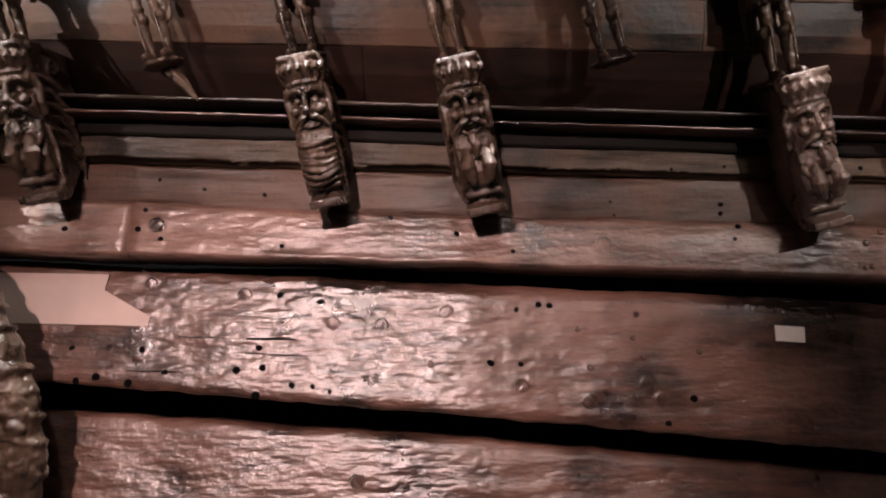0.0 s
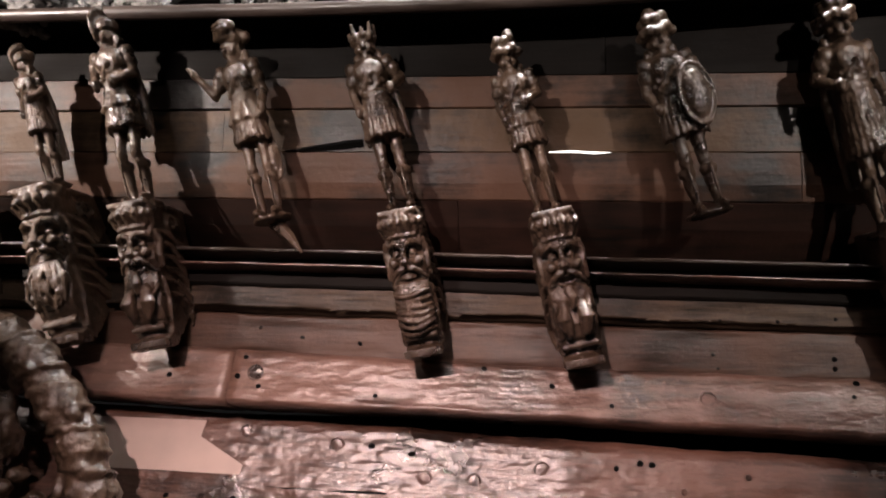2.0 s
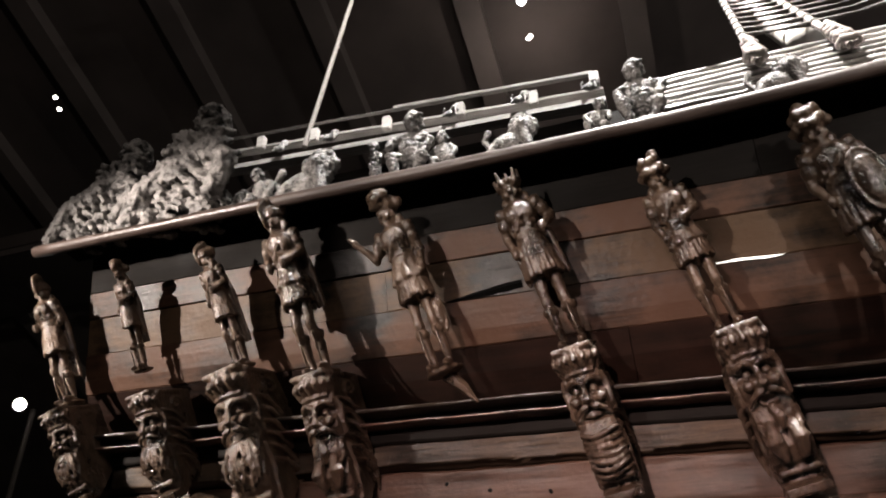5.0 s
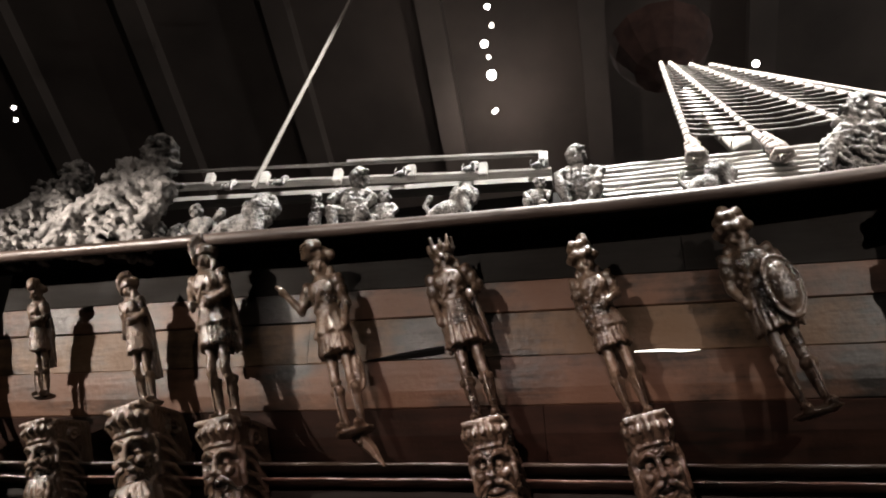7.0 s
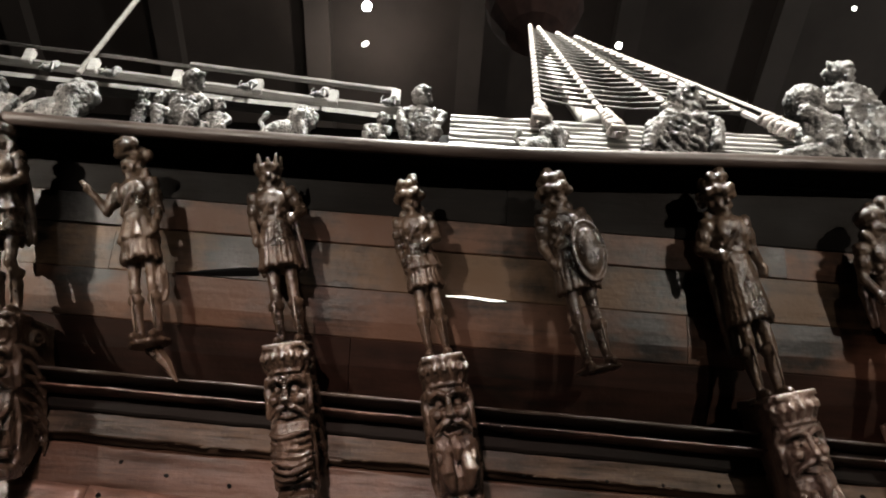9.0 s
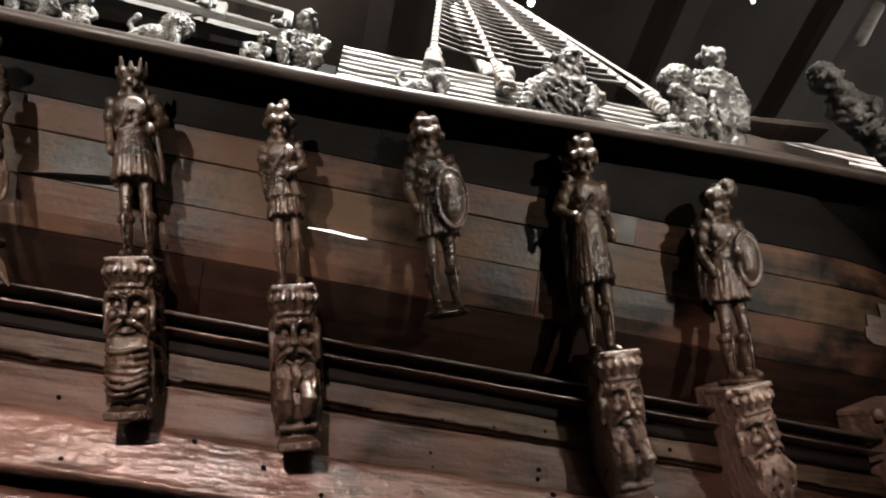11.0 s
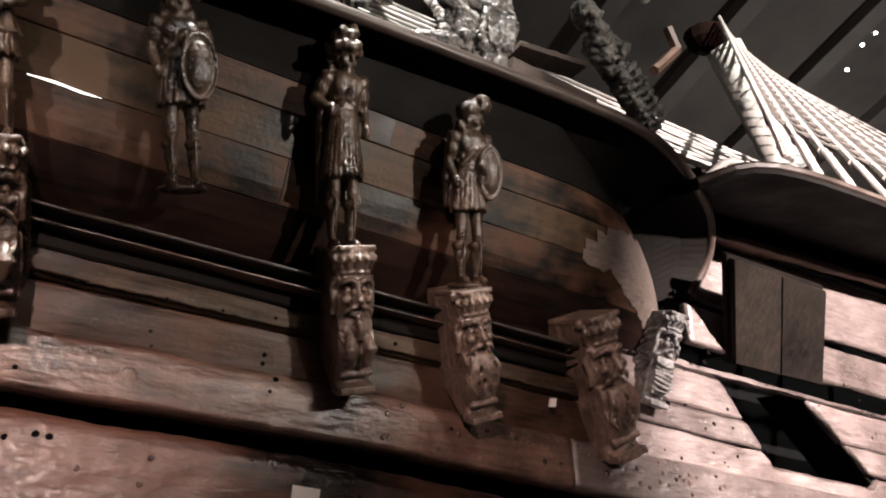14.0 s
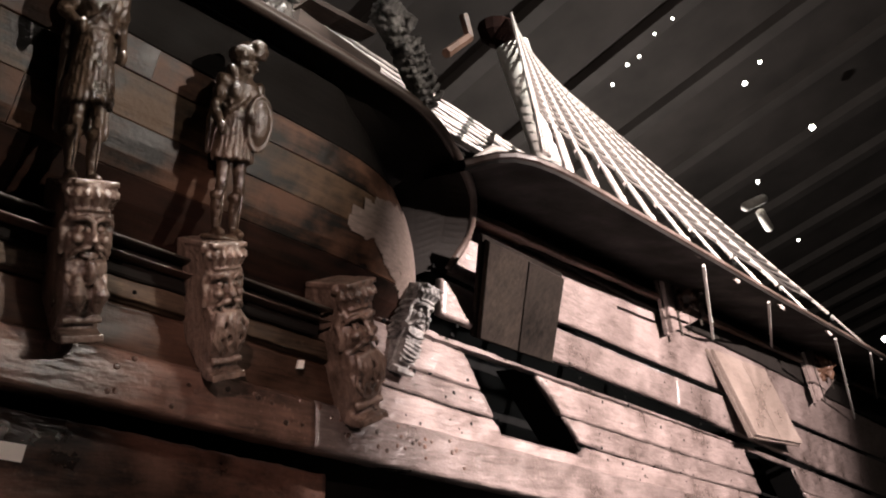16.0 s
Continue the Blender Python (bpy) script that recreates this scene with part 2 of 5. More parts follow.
def box(bm, lo, hi, bevel=0.0, m=None):
    r = bmesh.ops.create_cube(bm, size=1)
    c, s = (Vector(lo) + Vector(hi)) / 2, Vector(hi) - Vector(lo)
    for v in r["verts"]:
        v.co = Vector((v.co.x * s.x, v.co.y * s.y, v.co.z * s.z)) + c
    if bevel:
        es = list({e for v in r["verts"] for e in v.link_edges})
        out = bmesh.ops.bevel(bm, geom=es, offset=bevel, segments=2, affect="EDGES")
    if m is not None:
        bmesh.ops.transform(bm, matrix=m, verts=bm.verts)


def ball(bm, c, r, m=None, u=12, v=8):
    """An ellipsoid at c; r is one radius or three."""
    r = Vector((r, r, r)) if not hasattr(r, "__len__") else Vector(r)
    mat = Matrix.Translation(c) @ (m.to_4x4() if m is not None else Matrix.Identity(4)) @ Matrix.Diagonal((*r, 1))
    bmesh.ops.create_uvsphere(bm, u_segments=u, v_segments=v, radius=1, matrix=mat)


def limb(bm, pts, radii, sides=9):
    tube(bm, pts, radii, sides)
    for p, r in ((pts[0], radii[0]), (pts[-1], radii[-1])):
        ball(bm, p, r, u=8, v=6)


def board(x0, x1, low, high, face, thick, n=None, wob=0.004, lean=0.0, rnd=0.012, seed=0.0, rows=3, rough=None):
    """A plank along x: low, high and face are functions of x; lean is how far its top stands out to the viewer."""
    bm = bmesh.new()
    n = n or max(2, int((x1 - x0) / (0.12 if rows < 6 else 0.055)))
    rough = wob if rough is None else rough
    loops = []
    for i in range(n + 1):
        x = x0 + (x1 - x0) * i / n
        a, b, y = low(x), high(x), face(x)
        a += wob * noise.noise((x * 3.1, seed, 1.7)) + wob * noise.noise((x * 11, seed, 5.7))
        b += wob * noise.noise((x * 3.1, seed, 8.7)) + wob * noise.noise((x * 11, seed, 3.7))
        y += wob * 1.2 * noise.noise((x * 2.3, seed, 4.1))
        loop = [(x, y + thick, a), (x, y + rnd, a), (x, y, a + rnd)]
        for k in range(1, rows):
            t = k / rows
            z = a + (b - a) * t
            d = rough * (noise.noise((x * 2.6, z * 9, seed)) + 0.6 * noise.noise((x * 7, z * 26, seed + 3)) + 0.35 * noise.noise((x * 19, z * 50, seed + 5)))
            loop.append((x, y - lean * t + d, z))
        loop += [(x, y - lean, b - rnd), (x, y - lean + rnd, b), (x, y + thick - lean, b)]
        loops.append(loop)
    rings(bm, loops)
    return bm


def line(*pts):
    """A smooth function of x through the points (x, value)."""
    xs, ys = [p[0] for p in pts], [p[1] for p in pts]
    return lambda x: float(np.interp(x, xs, ys)) if len(xs) > 2 else ys[0] + (ys[-1] - ys[0]) * (x - xs[0]) / (xs[-1] - xs[0])


def const(v):
    return lambda x: v


# ---------------------------------------------------------------- hall
bm = bmesh.new()
box(bm, (-60, -30, -0.3), (80, 60, 0))
tagged(part("floor", bm, CONCRETE), "dark concrete floor of the museum hall", "floor", kind="structure")
ROOF = lambda y: 15.0 + 0.42 * (22 - y)
bm = bmesh.new()
vs = [bm.verts.new(p) for p in ((-60, -30, ROOF(-30)), (80, -30, ROOF(-30)), (80, 40, ROOF(40)), (-60, 40, ROOF(40)))]
bm.faces.new(vs)
up = [bm.verts.new(v.co + Vector((0, 0, 0.4))) for v in vs]
bm.faces.new(up[::-1])
tagged(part("ceiling", bm, CEIL), "dark brown sloping ceiling of the hall", "ceiling", kind="structure")
for nm, lo, hi in (("wall_north", (-60, 38, 0), (80, 38.4, 20)), ("wall_south", (-60, -30.4, 0), (80, -30, 40)), ("wall_west", (-45.4, -30, 0), (-45, 38, 40)), ("wall_east", (78, -30, 0), (78.4, 38, 40))):
    bm = bmesh.new()
    box(bm, lo, hi)
    tagged(part(nm, bm, CEIL), "dark brown wall of the museum hall", "wall", kind="structure")
for i in range(22):
    x = -26 + i * 4.4
    bm = bmesh.new()
    loops = []
    for y in (-28, 5, 38):
        z = ROOF(y)
        loops.append([(x - 0.35, y, z), (x - 0.35, y, z - 0.5), (x + 0.35, y, z - 0.5), (x + 0.35, y, z)])
    rings(bm, loops)
    tagged(part("beam", bm, BEAM), "long grey roof beam under the sloping ceiling", "beam", "roof beams", "structure")

# ---------------------------------------------------------------- hull
HY = line((-6, 3.98), (2.5, 3.98), (5.5, 4.12), (24, 4.12))
hull = thing("ship_hull", "weathered dark oak hull side of an old warship", "ship hull", kind="structure")
# Near-black sheet painting the unlit hold seen through gaps and ports.
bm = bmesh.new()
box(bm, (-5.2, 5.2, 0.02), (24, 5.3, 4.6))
part("hold_shade_sheet", bm, VOID, hull)
# Black sheet behind open seams; forward of the planks it paints unlit lower hull.
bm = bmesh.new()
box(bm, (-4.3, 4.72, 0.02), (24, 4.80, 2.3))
part("frame_timber", bm, SHADE_BLACK, hull)


def strake(name, x0, x1, low, high, dy, mat, seed, lean=0.02, thick=0.3, wob=0.006, label="", rows=10):
    return part(name, board(x0, x1, low, high, lambda x: HY(x) + (dy(x) if callable(dy) else dy), thick, lean=lean, seed=seed, wob=wob, rows=rows, rough=0.009, rnd=0.02), mat, hull, label, smooth=True)


W1B = line((-5, 2.39), (-2, 2.25), (0, 2.20), (2.2, 2.12), (3.4, 2.05), (5.6, 1.93), (12, 1.55), (24, 0.9))
W1T = line((-5, 2.66), (-2, 2.57), (0, 2.48), (2.1, 2.43), (4, 2.35), (6, 2.28), (24, 1.6))
P2T = line((-5, 2.33), (-2.2, 2.18), (0, 2.06), (2.2, 1.97), (5, 1.80), (24, 0.8))
P2B = line((-5, 1.74), (-2, 1.56), (0, 1.40), (2.2, 1.21), (5, 0.98), (24, 0.3))
P3T = line((-5, 1.58), (-2, 1.38), (0, 1.25), (2.2, 1.06), (5, 0.8), (24, 0.2))
strake("wale", -4.3, -1.72, W1B, W1T, -0.12, HULL_PALE, 1.1, lean=-0.05, label="thick worn oak wale")
strake("wale", -1.715, 3.75, W1B, W1T, -0.12, HULL_PALE, 2.3, lean=-0.05)
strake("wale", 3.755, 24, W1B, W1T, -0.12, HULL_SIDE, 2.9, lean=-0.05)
TUCK = line((-5, 0), (1.8, 0), (3, 0.08), (4.5, 0.3), (6, 0.7))
strake("plank", -4.3, 4.3, P2B, lambda x: P2T(x) + 0.06, TUCK, HULL, 14.9, lean=-0.11, wob=0.010)
strake("plank", -4.3, 4.3, lambda x: P3T(x) - 0.55, lambda x: P3T(x) + 0.02, lambda x: 0.08 + TUCK(x), HULL, 16.1, lean=-0.09, wob=0.010)
strake("plank", -4.3, 4.3, lambda x: 0.02, lambda x: P3T(x) - 0.56, 0.17, HULL_DARK, 7.3)
strake("strake", -4.3, 4.4, lambda x: W1T(x) - 0.02, line((-5, 2.83), (-1.8, 2.78), (0, 2.73), (2.1, 2.68), (4.5, 2.60)), -0.03, RED, 8.5, label="reddish oak strake")
strake("sill", -4.3, 4.3, line((-5, 2.84), (-1.8, 2.785), (0, 2.735), (2.1, 2.685), (4.5, 2.60)), line((-5, 3.02), (-1.8, 2.95), (0, 2.90), (4.5, 2.76)), -0.09, SILL, 9.7, wob=0.01)

# bow side planks, with open black seams in place of the shadow bands under plank edges, and two gunports sheared to fit
# the camera's view
S4 = line((4.1, 2.61), (5.9, 2.522), (7.5, 2.448), (8.8, 2.395), (24, 1.85))
S3 = line((4.1, 2.81), (5.6, 2.755), (7.25, 2.707), (9.7, 2.62), (24, 2.1))
S2M = line((4.1, 3.09), (6.5, 3.06), (12, 2.93), (24, 2.45))
S2 = line((4.1, 3.29), (6.7, 3.21), (9.85, 3.14), (11.7, 3.03), (24, 2.5))
S1 = line((4.1, 3.72), (5.2, 3.69), (7, 3.665), (10, 3.635), (24, 3.5))
S0 = line((4.1, 4.19), (24, 5.18))
PORTS = [(lambda z: 5.51 + 0.87 * (2.97 - z), lambda z: 6.60 + 1.29 * (3.06 - z)), (lambda z: 11.9 + 0.9 * (2.97 - z), lambda z: 13.9 + 1.3 * (3.0 - z))]


def notch(f):
    """The plank under the ports, cut down a little at each of them."""
    return lambda x: f(x) - 0.10 * max(min(1, (x - 5.95) / 0.06) * min(1, (7.5 - x) / 0.1) if 5.95 < x < 7.5 else 0, min(1, (x - 12.4) / 0.06) * min(1, (14.7 - x) / 0.1) if 12.4 < x < 14.7 else 0)


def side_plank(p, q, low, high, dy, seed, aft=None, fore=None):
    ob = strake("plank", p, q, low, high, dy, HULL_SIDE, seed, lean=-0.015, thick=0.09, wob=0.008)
    for v in ob.data.vertices:
        z, x = v.co.z, v.co.x
        ragged = 0.025 * noise.noise((z * 14, seed, 2.0))
        if aft:
            v.co.x += (aft(z) - p + ragged) * max(0.0, 1 - (x - p) / min(1.6, q - p))
        if fore:
            v.co.x += (fore(z) - q + ragged) * max(0.0, 1 - (q - x) / min(1.6, q - p))


side_plank(4.15, 24, lambda x: W1T(x) - 0.02, notch(lambda x: S4(x) - 0.006), -0.025, 21.0)
for low, high, dy, seed in ((S4, lambda x: S3(x) - 0.008, -0.03, 23.1), (S3, lambda x: S2M(x) - 0.006, -0.02, 25.7)):
    side_plank(4.15, 5.7, low, high, dy, seed, None, PORTS[0][0])
    side_plank(7.0, 12.1, low, high, dy, seed + 0.4, PORTS[0][1], PORTS[1][0])
    side_plank(14.4, 24, low, high, dy, seed + 0.8, PORTS[1][1], None)
side_plank(4.15, 24, S2M, lambda x: S2(x) - 0.11, -0.01, 27.3)
side_plank(5.0, 9.6, lambda x: S2(x) + 0.025, lambda x: S1(x) - 0.08, -0.10, 29.9)
side_plank(9.605, 24, lambda x: S2(x) + 0.025, lambda x: S1(x) - 0.075, -0.10, 30.9)
side_plank(5.16, 13.2, lambda x: S1(x) + 0.02, S0, -0.06, 33.3)
side_plank(13.205, 24, lambda x: S1(x) + 0.02, S0, -0.06, 35.3)
# Near-black liners cover the lit plank ends, so each port looks shaded.
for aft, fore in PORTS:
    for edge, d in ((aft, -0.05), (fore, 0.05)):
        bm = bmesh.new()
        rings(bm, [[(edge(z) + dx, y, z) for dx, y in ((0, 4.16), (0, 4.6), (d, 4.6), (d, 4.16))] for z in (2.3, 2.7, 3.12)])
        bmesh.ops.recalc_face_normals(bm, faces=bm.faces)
        part("port_shade_lining", bm, VOID, hull)

# ---------------------------------------------------------------- quarter gallery
gallery = thing("quarter_gallery", "overhanging planked oak gallery on the ship's quarter", "gallery")
# Wall foot curves inward so the spots only graze it.
WALL = lambda z: min(4.1, 3.74 - 0.235 * (z - 3.6) + 1.0 * max(0.0, 3.58 - z) ** 2)
LEVELS = [3.02, 3.42, 3.69, 3.95, 4.14, 4.52]
AFT, ROUND = 3.25, 1.9


def skin(along, z, out=0.0):
    """A point of the gallery's outer skin: straight up to AFT, then rounding back to the hull."""
    if along <= AFT:
        return Vector((along, WALL(z) - out, z - 0.02 * along))
    f = min(1.0, (along - AFT) / ROUND) * math.pi / 2
    w = math.sqrt(max(0.02, 1 - ((z - 3.42) / 1.12) ** 2))
    return Vector((AFT + (1.5 * w + out) * math.sin(f), 4.15 - (4.15 - WALL(z) + out) * math.cos(f), z - 0.02 * AFT))


def wall_plank(p, q, a, b, out, seed):
    bm = bmesh.new()
    n = max(4, int((q - p) / 0.09))
    loops = []
    for i in range(n + 1):
        u = p + (q - p) * i / n
        k1, k2 = 0.006 * noise.noise((u * 2.7, seed, 1.0)), 0.006 * noise.noise((u * 2.7, seed, 9.0))
        lo, hi = a + 0.001 + k1 * 0.4, b - 0.001 + k2 * 0.4
        zs = [lo, lo + 0.005, lo * 0.67 + hi * 0.33, lo * 0.33 + hi * 0.67, hi - 0.005, hi]
        outs = [out - 0.006, out, out + 0.004 * noise.noise((u * 3, seed, 4)), out + 0.004 * noise.noise((u * 3, seed, 6)), out, out - 0.005]
        loops.append([skin(u, hi, out - 0.05)] + [skin(u, lo, out - 0.05)] + [skin(u, z, o) for z, o in zip(zs, outs)])
    rings(bm, loops)
    bmesh.ops.recalc_face_normals(bm, faces=bm.faces)
    return bm


# Top row is black: it paints the dark band of shade under the cornice.
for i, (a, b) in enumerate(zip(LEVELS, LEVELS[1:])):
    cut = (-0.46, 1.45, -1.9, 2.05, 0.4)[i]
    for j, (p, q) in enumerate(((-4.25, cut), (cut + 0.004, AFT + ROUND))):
        part("wall_plank", wall_plank(p, q, a, b, 0.012 * noise.noise((i * 3.3, j * 7.1, 0.5)), 60 + i * 2.1 + j), (PANEL_SHADED, PANEL_MID, PANEL, PANEL_TOP, SHADE_BLACK)[i], gallery)
# Lowest plank round the fore end, in the shade-painted tone too.
part("wall_plank", wall_plank(AFT - 0.6, AFT + ROUND, 2.72, 3.02, 0.0, 99.0), PANEL_SHADED, gallery)
# Near-black box that paints shade inside the gallery.
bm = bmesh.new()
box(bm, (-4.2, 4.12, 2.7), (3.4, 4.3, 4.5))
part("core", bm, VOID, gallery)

# rounded fore end
bm = bmesh.new()
grid = {}
for i in range(0, 97):
    for j in range(0, 97):
        f, z = 0.1 + 1.45 * i / 96, 3.0 + 1.25 * j / 96
        grid[i, j] = skin(AFT + ROUND * f / (math.pi / 2), z, 0.012), f, z


def bare(f, z):
    k = 0.10 * noise.noise((f * 4, z * 4, 2.0)) + 0.05 * noise.noise((f * 13, z * 13, 7.0))
    return z < 4.0 - 0.35 * max(0, 0.8 - f) + k and z > 3.62 - 0.75 * max(0, f - 0.5) + k and f > 0.30 + k


made = {}
for i in range(96):
    for j in range(96):
        if bare(grid[i, j][1], grid[i, j][2]):
            bm.faces.new([made.setdefault(q, bm.verts.new(grid[q][0])) if q not in made else made[q] for q in ((i, j), (i + 1, j), (i + 1, j + 1), (i, j + 1))])
part("bare_patch", bm, BARE, gallery, "pale bare patch of worn wood", smooth=True)

# ledges under the wall
# Second ledge is pale to paint in the light its edge catches.
for z, y, h, m in ((3.03, 3.70, 0.018, HULL_DARK), (2.952, 3.71, 0.011, HULL_PALE)):
    part("ledge", board(-4.3, 3.6, (lambda z: lambda x: z - 0.03 * x)(z), (lambda z, h: lambda x: z + h - 0.03 * x)(z, h), const(y), 0.3, seed=z, rnd=0.008), m, gallery)
# Black board behind, standing for the shade between the two ledges.
part("ledge", board(-4.3, 3.6, lambda x: 2.87 - 0.03 * x, lambda x: 3.06 - 0.03 * x, const(3.84), 0.2, seed=2.2), SHADE_BLACK, gallery)

# cornice: lip, cove and top, bending round the fore end
LIP = [(-4.5, 3.250, 4.402), (-2.77, 3.25, 4.380), (-1.28, 3.25, 4.348), (0.3, 3.25, 4.348), (1.8, 3.25, 4.406), (3.17, 3.25, 4.450), (3.86, 3.240, 4.415), (4.388, 3.350, 4.283), (4.939, 3.650, 4.216), (5.179, 3.900, 3.995), (5.098, 4.050, 3.677)]
INN = [(-4.4, 3.55, 4.50), (-2.7, 3.55, 4.50), (-1.25, 3.55, 4.48), (0.3, 3.55, 4.48), (1.75, 3.55, 4.50), (3.1, 3.56, 4.48), (3.55, 3.66, 4.34), (3.95, 3.84, 4.20), (4.25, 4.0, 3.95), (4.40, 4.12, 3.65), (4.45, 4.2, 3.35)]


def smooth_path(pts, k):
    out, P = [], [Vector(p) for p in pts]
    for i in range(len(P) - 1):
        p0, p1, p2, p3 = P[max(i - 1, 0)], P[i], P[i + 1], P[min(i + 2, len(P) - 1)]
        for s in range(k):
            t = s / k
            out.append(0.5 * (2 * p1 + (p2 - p0) * t + (2 * p0 - 5 * p1 + 4 * p2 - p3) * t * t + (3 * p1 - p0 - 3 * p2 + p3) * t ** 3))
    return out + [P[-1]]


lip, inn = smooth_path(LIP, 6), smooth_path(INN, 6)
# The whole cornice is black; the soffit's shade is in its colour.
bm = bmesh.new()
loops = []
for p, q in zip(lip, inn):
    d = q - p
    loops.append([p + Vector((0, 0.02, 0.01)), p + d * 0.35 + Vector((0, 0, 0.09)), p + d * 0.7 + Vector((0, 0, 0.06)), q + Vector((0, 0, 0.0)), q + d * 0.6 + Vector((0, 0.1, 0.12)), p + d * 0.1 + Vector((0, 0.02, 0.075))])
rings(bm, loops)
part("cornice", bm, SHADE_BLACK, gallery, "deep overhanging cornice, its underside shade painted black")
bm = bmesh.new()
tube(bm, [p + Vector((0, 0.015, 0.045)) for p in lip], 0.042, 10)
part("cornice_moulding", bm, EDGE, gallery, "rounded brown oak edge moulding", smooth=True)

# an emissive strip for the slot of light between two planks, a dark open seam, an old repair
bm = bmesh.new()
A, B = Vector((0.069, 3.720, 3.689)), Vector((0.483, 3.720, 3.675))
tube(bm, [A + Vector((0, 0.004, 0)), A.lerp(B, 0.3) + Vector((0, 0.004, 0.004)), A.lerp(B, 0.6) + Vector((0, 0.004, -0.003)), B + Vector((0, 0.004, 0))], [0.004, 0.009, 0.009, 0.003], 5)
part("seam_glow_strip", bm, SEAM_GLOW, gallery, "glowing strip standing for light in an open seam")
bm = bmesh.new()
# A black tube lies where the seam's shade would be.
A, B = Vector((-1.506, 3.715, 3.723)), Vector((-1.024, 3.715, 3.765))
tube(bm, [A, A.lerp(B, 0.4), A.lerp(B, 0.8), B], [0.004, 0.018, 0.028, 0.026], 5)
part("open_seam", bm, VOID, gallery, "open seam between two planks, its shade painted as a black tube")

# ---------------------------------------------------------------- hull details
FACE = {"wale": lambda x, z: HY(x) - 0.12 + 0.05 * (z - W1B(x)) / (W1T(x) - W1B(x)), "plank": lambda x, z: HY(x) + 0.11 * (z - P2B(x)) / (P2T(x) + 0.06 - P2B(x)),
        "low": lambda x, z: HY(x) + 0.08 + 0.09 * (z - P3T(x) + 0.55) / 0.57, "strake": lambda x, z: HY(x) - 0.04}


def disc_mesh(name, r, h, mat, ring=False, sides=10):
    bm = bmesh.new()
    prof = [(r * 1.12, 0.012), (r * 1.1, -0.001), (r * 0.94, -0.003), (r * 0.9, 0.004), (r * 0.82, -h), (0.3 * r, -h * 1.2)] if ring else [(r, 0.01), (r * 0.95, -h * 0.5), (r * 0.6, -h)]
    rings(bm, [[(q * math.cos(math.tau * i / sides), y, q * math.sin(math.tau * i / sides)) for i in range(sides)] for q, y in prof])
    me = bpy.data.meshes.new(name)
    bm.normal_update()
    bmesh.ops.recalc_face_normals(bm, faces=bm.faces)
    bm.to_mesh(me)
    bm.free()
    me.materials.append(mat)
    return me


# Nail holes are near-black discs: the shade inside them is only colour.
PLUG, HOLE, NAIL = disc_mesh("treenail", 0.042, 0.006, HULL, True, 12), disc_mesh("nail_hole", 0.017, 0.003, VOID), disc_mesh("nail_head", 0.02, 0.012, HULL_PALE)


SKINS = [BVHTree.FromPolygons([v.co for v in o.data.vertices], [f.vertices for f in o.data.polygons]) for o in hull.children if o.name.split(".")[0] in ("wale", "plank", "strake", "sill")]


def on_hull(p):
    """The point of the hull's outer skin at the x and z of p."""
    hits = [h[0].y for h in (skin_tree.ray_cast(Vector((p[0], 2.6, p[2])), Vector((0, 1, 0))) for skin_tree in SKINS) if h[0] is not None]
    return (p[0], min(hits) if hits else p[1], p[2])


def stud(name, me, p, size=1.0):
    ob = new(name, me)
    ob.parent = hull
    ob.location = on_hull(p)
    ob.scale = (size, 1, size * random.uniform(0.75, 1.1))
    ob.rotation_euler = (0, random.uniform(0, 6.28), 0)


for p in ((-0.616, 4.020, 1.885), (-0.346, 4.020, 1.879), (0.017, 4.020, 1.954), (0.424, 4.020, 1.546), (0.792, 4.020, 1.468), (1.186, 4.020, 1.474), (-1.654, 4.020, 2.112), (-1.119, 4.020, 2.052)):
    stud("treenail", PLUG, (p[0], FACE["plank"](p[0], p[2]), p[2]))
for p in ((0.871, 3.870, 2.310), (-1.575, 3.870, 2.416), (1.970, 3.870, 2.353)):
    stud("treenail", PLUG, (p[0], FACE["wale"](p[0], p[2]), p[2]))
p = (-0.472, 4.120, 1.031)
stud("treenail", PLUG, (p[0], FACE["low"](p[0], p[2]), p[2]))
for p in ((-2.046, 4.020, 1.754), (-1.659, 4.020, 1.742), (-1.018, 4.020, 1.754), (-1.130, 4.020, 1.631), (-0.988, 4.020, 1.644), (-0.692, 4.020, 2.014), (-0.923, 4.020, 2.048), (0.259, 4.020, 1.671), (0.426, 4.020, 1.665), (0.410, 4.020, 1.969),
          (0.537, 4.020, 1.998), (0.599, 4.020, 1.992), (1.362, 4.020, 1.480), (1.210, 4.020, 1.348), (-0.823, 4.020, 1.552), (-0.709, 4.020, 1.546), (-1.517, 4.020, 1.619), (-0.615, 4.020, 1.516), (-1.886, 4.020, 1.595), (-1.708, 4.020, 1.564), (-1.993, 4.020, 1.576), (-1.015, 4.020, 1.498)):
    stud("nail_hole", HOLE, (p[0], FACE["plank"](p[0], p[2]) + 0.002, p[2]), random.uniform(0.7, 1.5))
for p in ((-2.077, 3.870, 2.394), (-1.675, 3.870, 2.394), (-1.646, 3.870, 2.505), (-1.545, 3.870, 2.338), (-0.881, 3.870, 2.297), (0.379, 3.870, 2.269), (0.072, 3.870, 2.369), (-0.293, 3.870, 2.461), (1.623, 3.870, 2.410), (1.596, 3.870, 2.341)):
    stud("nail_hole", HOLE, (p[0], FACE["wale"](p[0], p[2]) - 0.004, p[2]), random.uniform(0.7, 1.2))
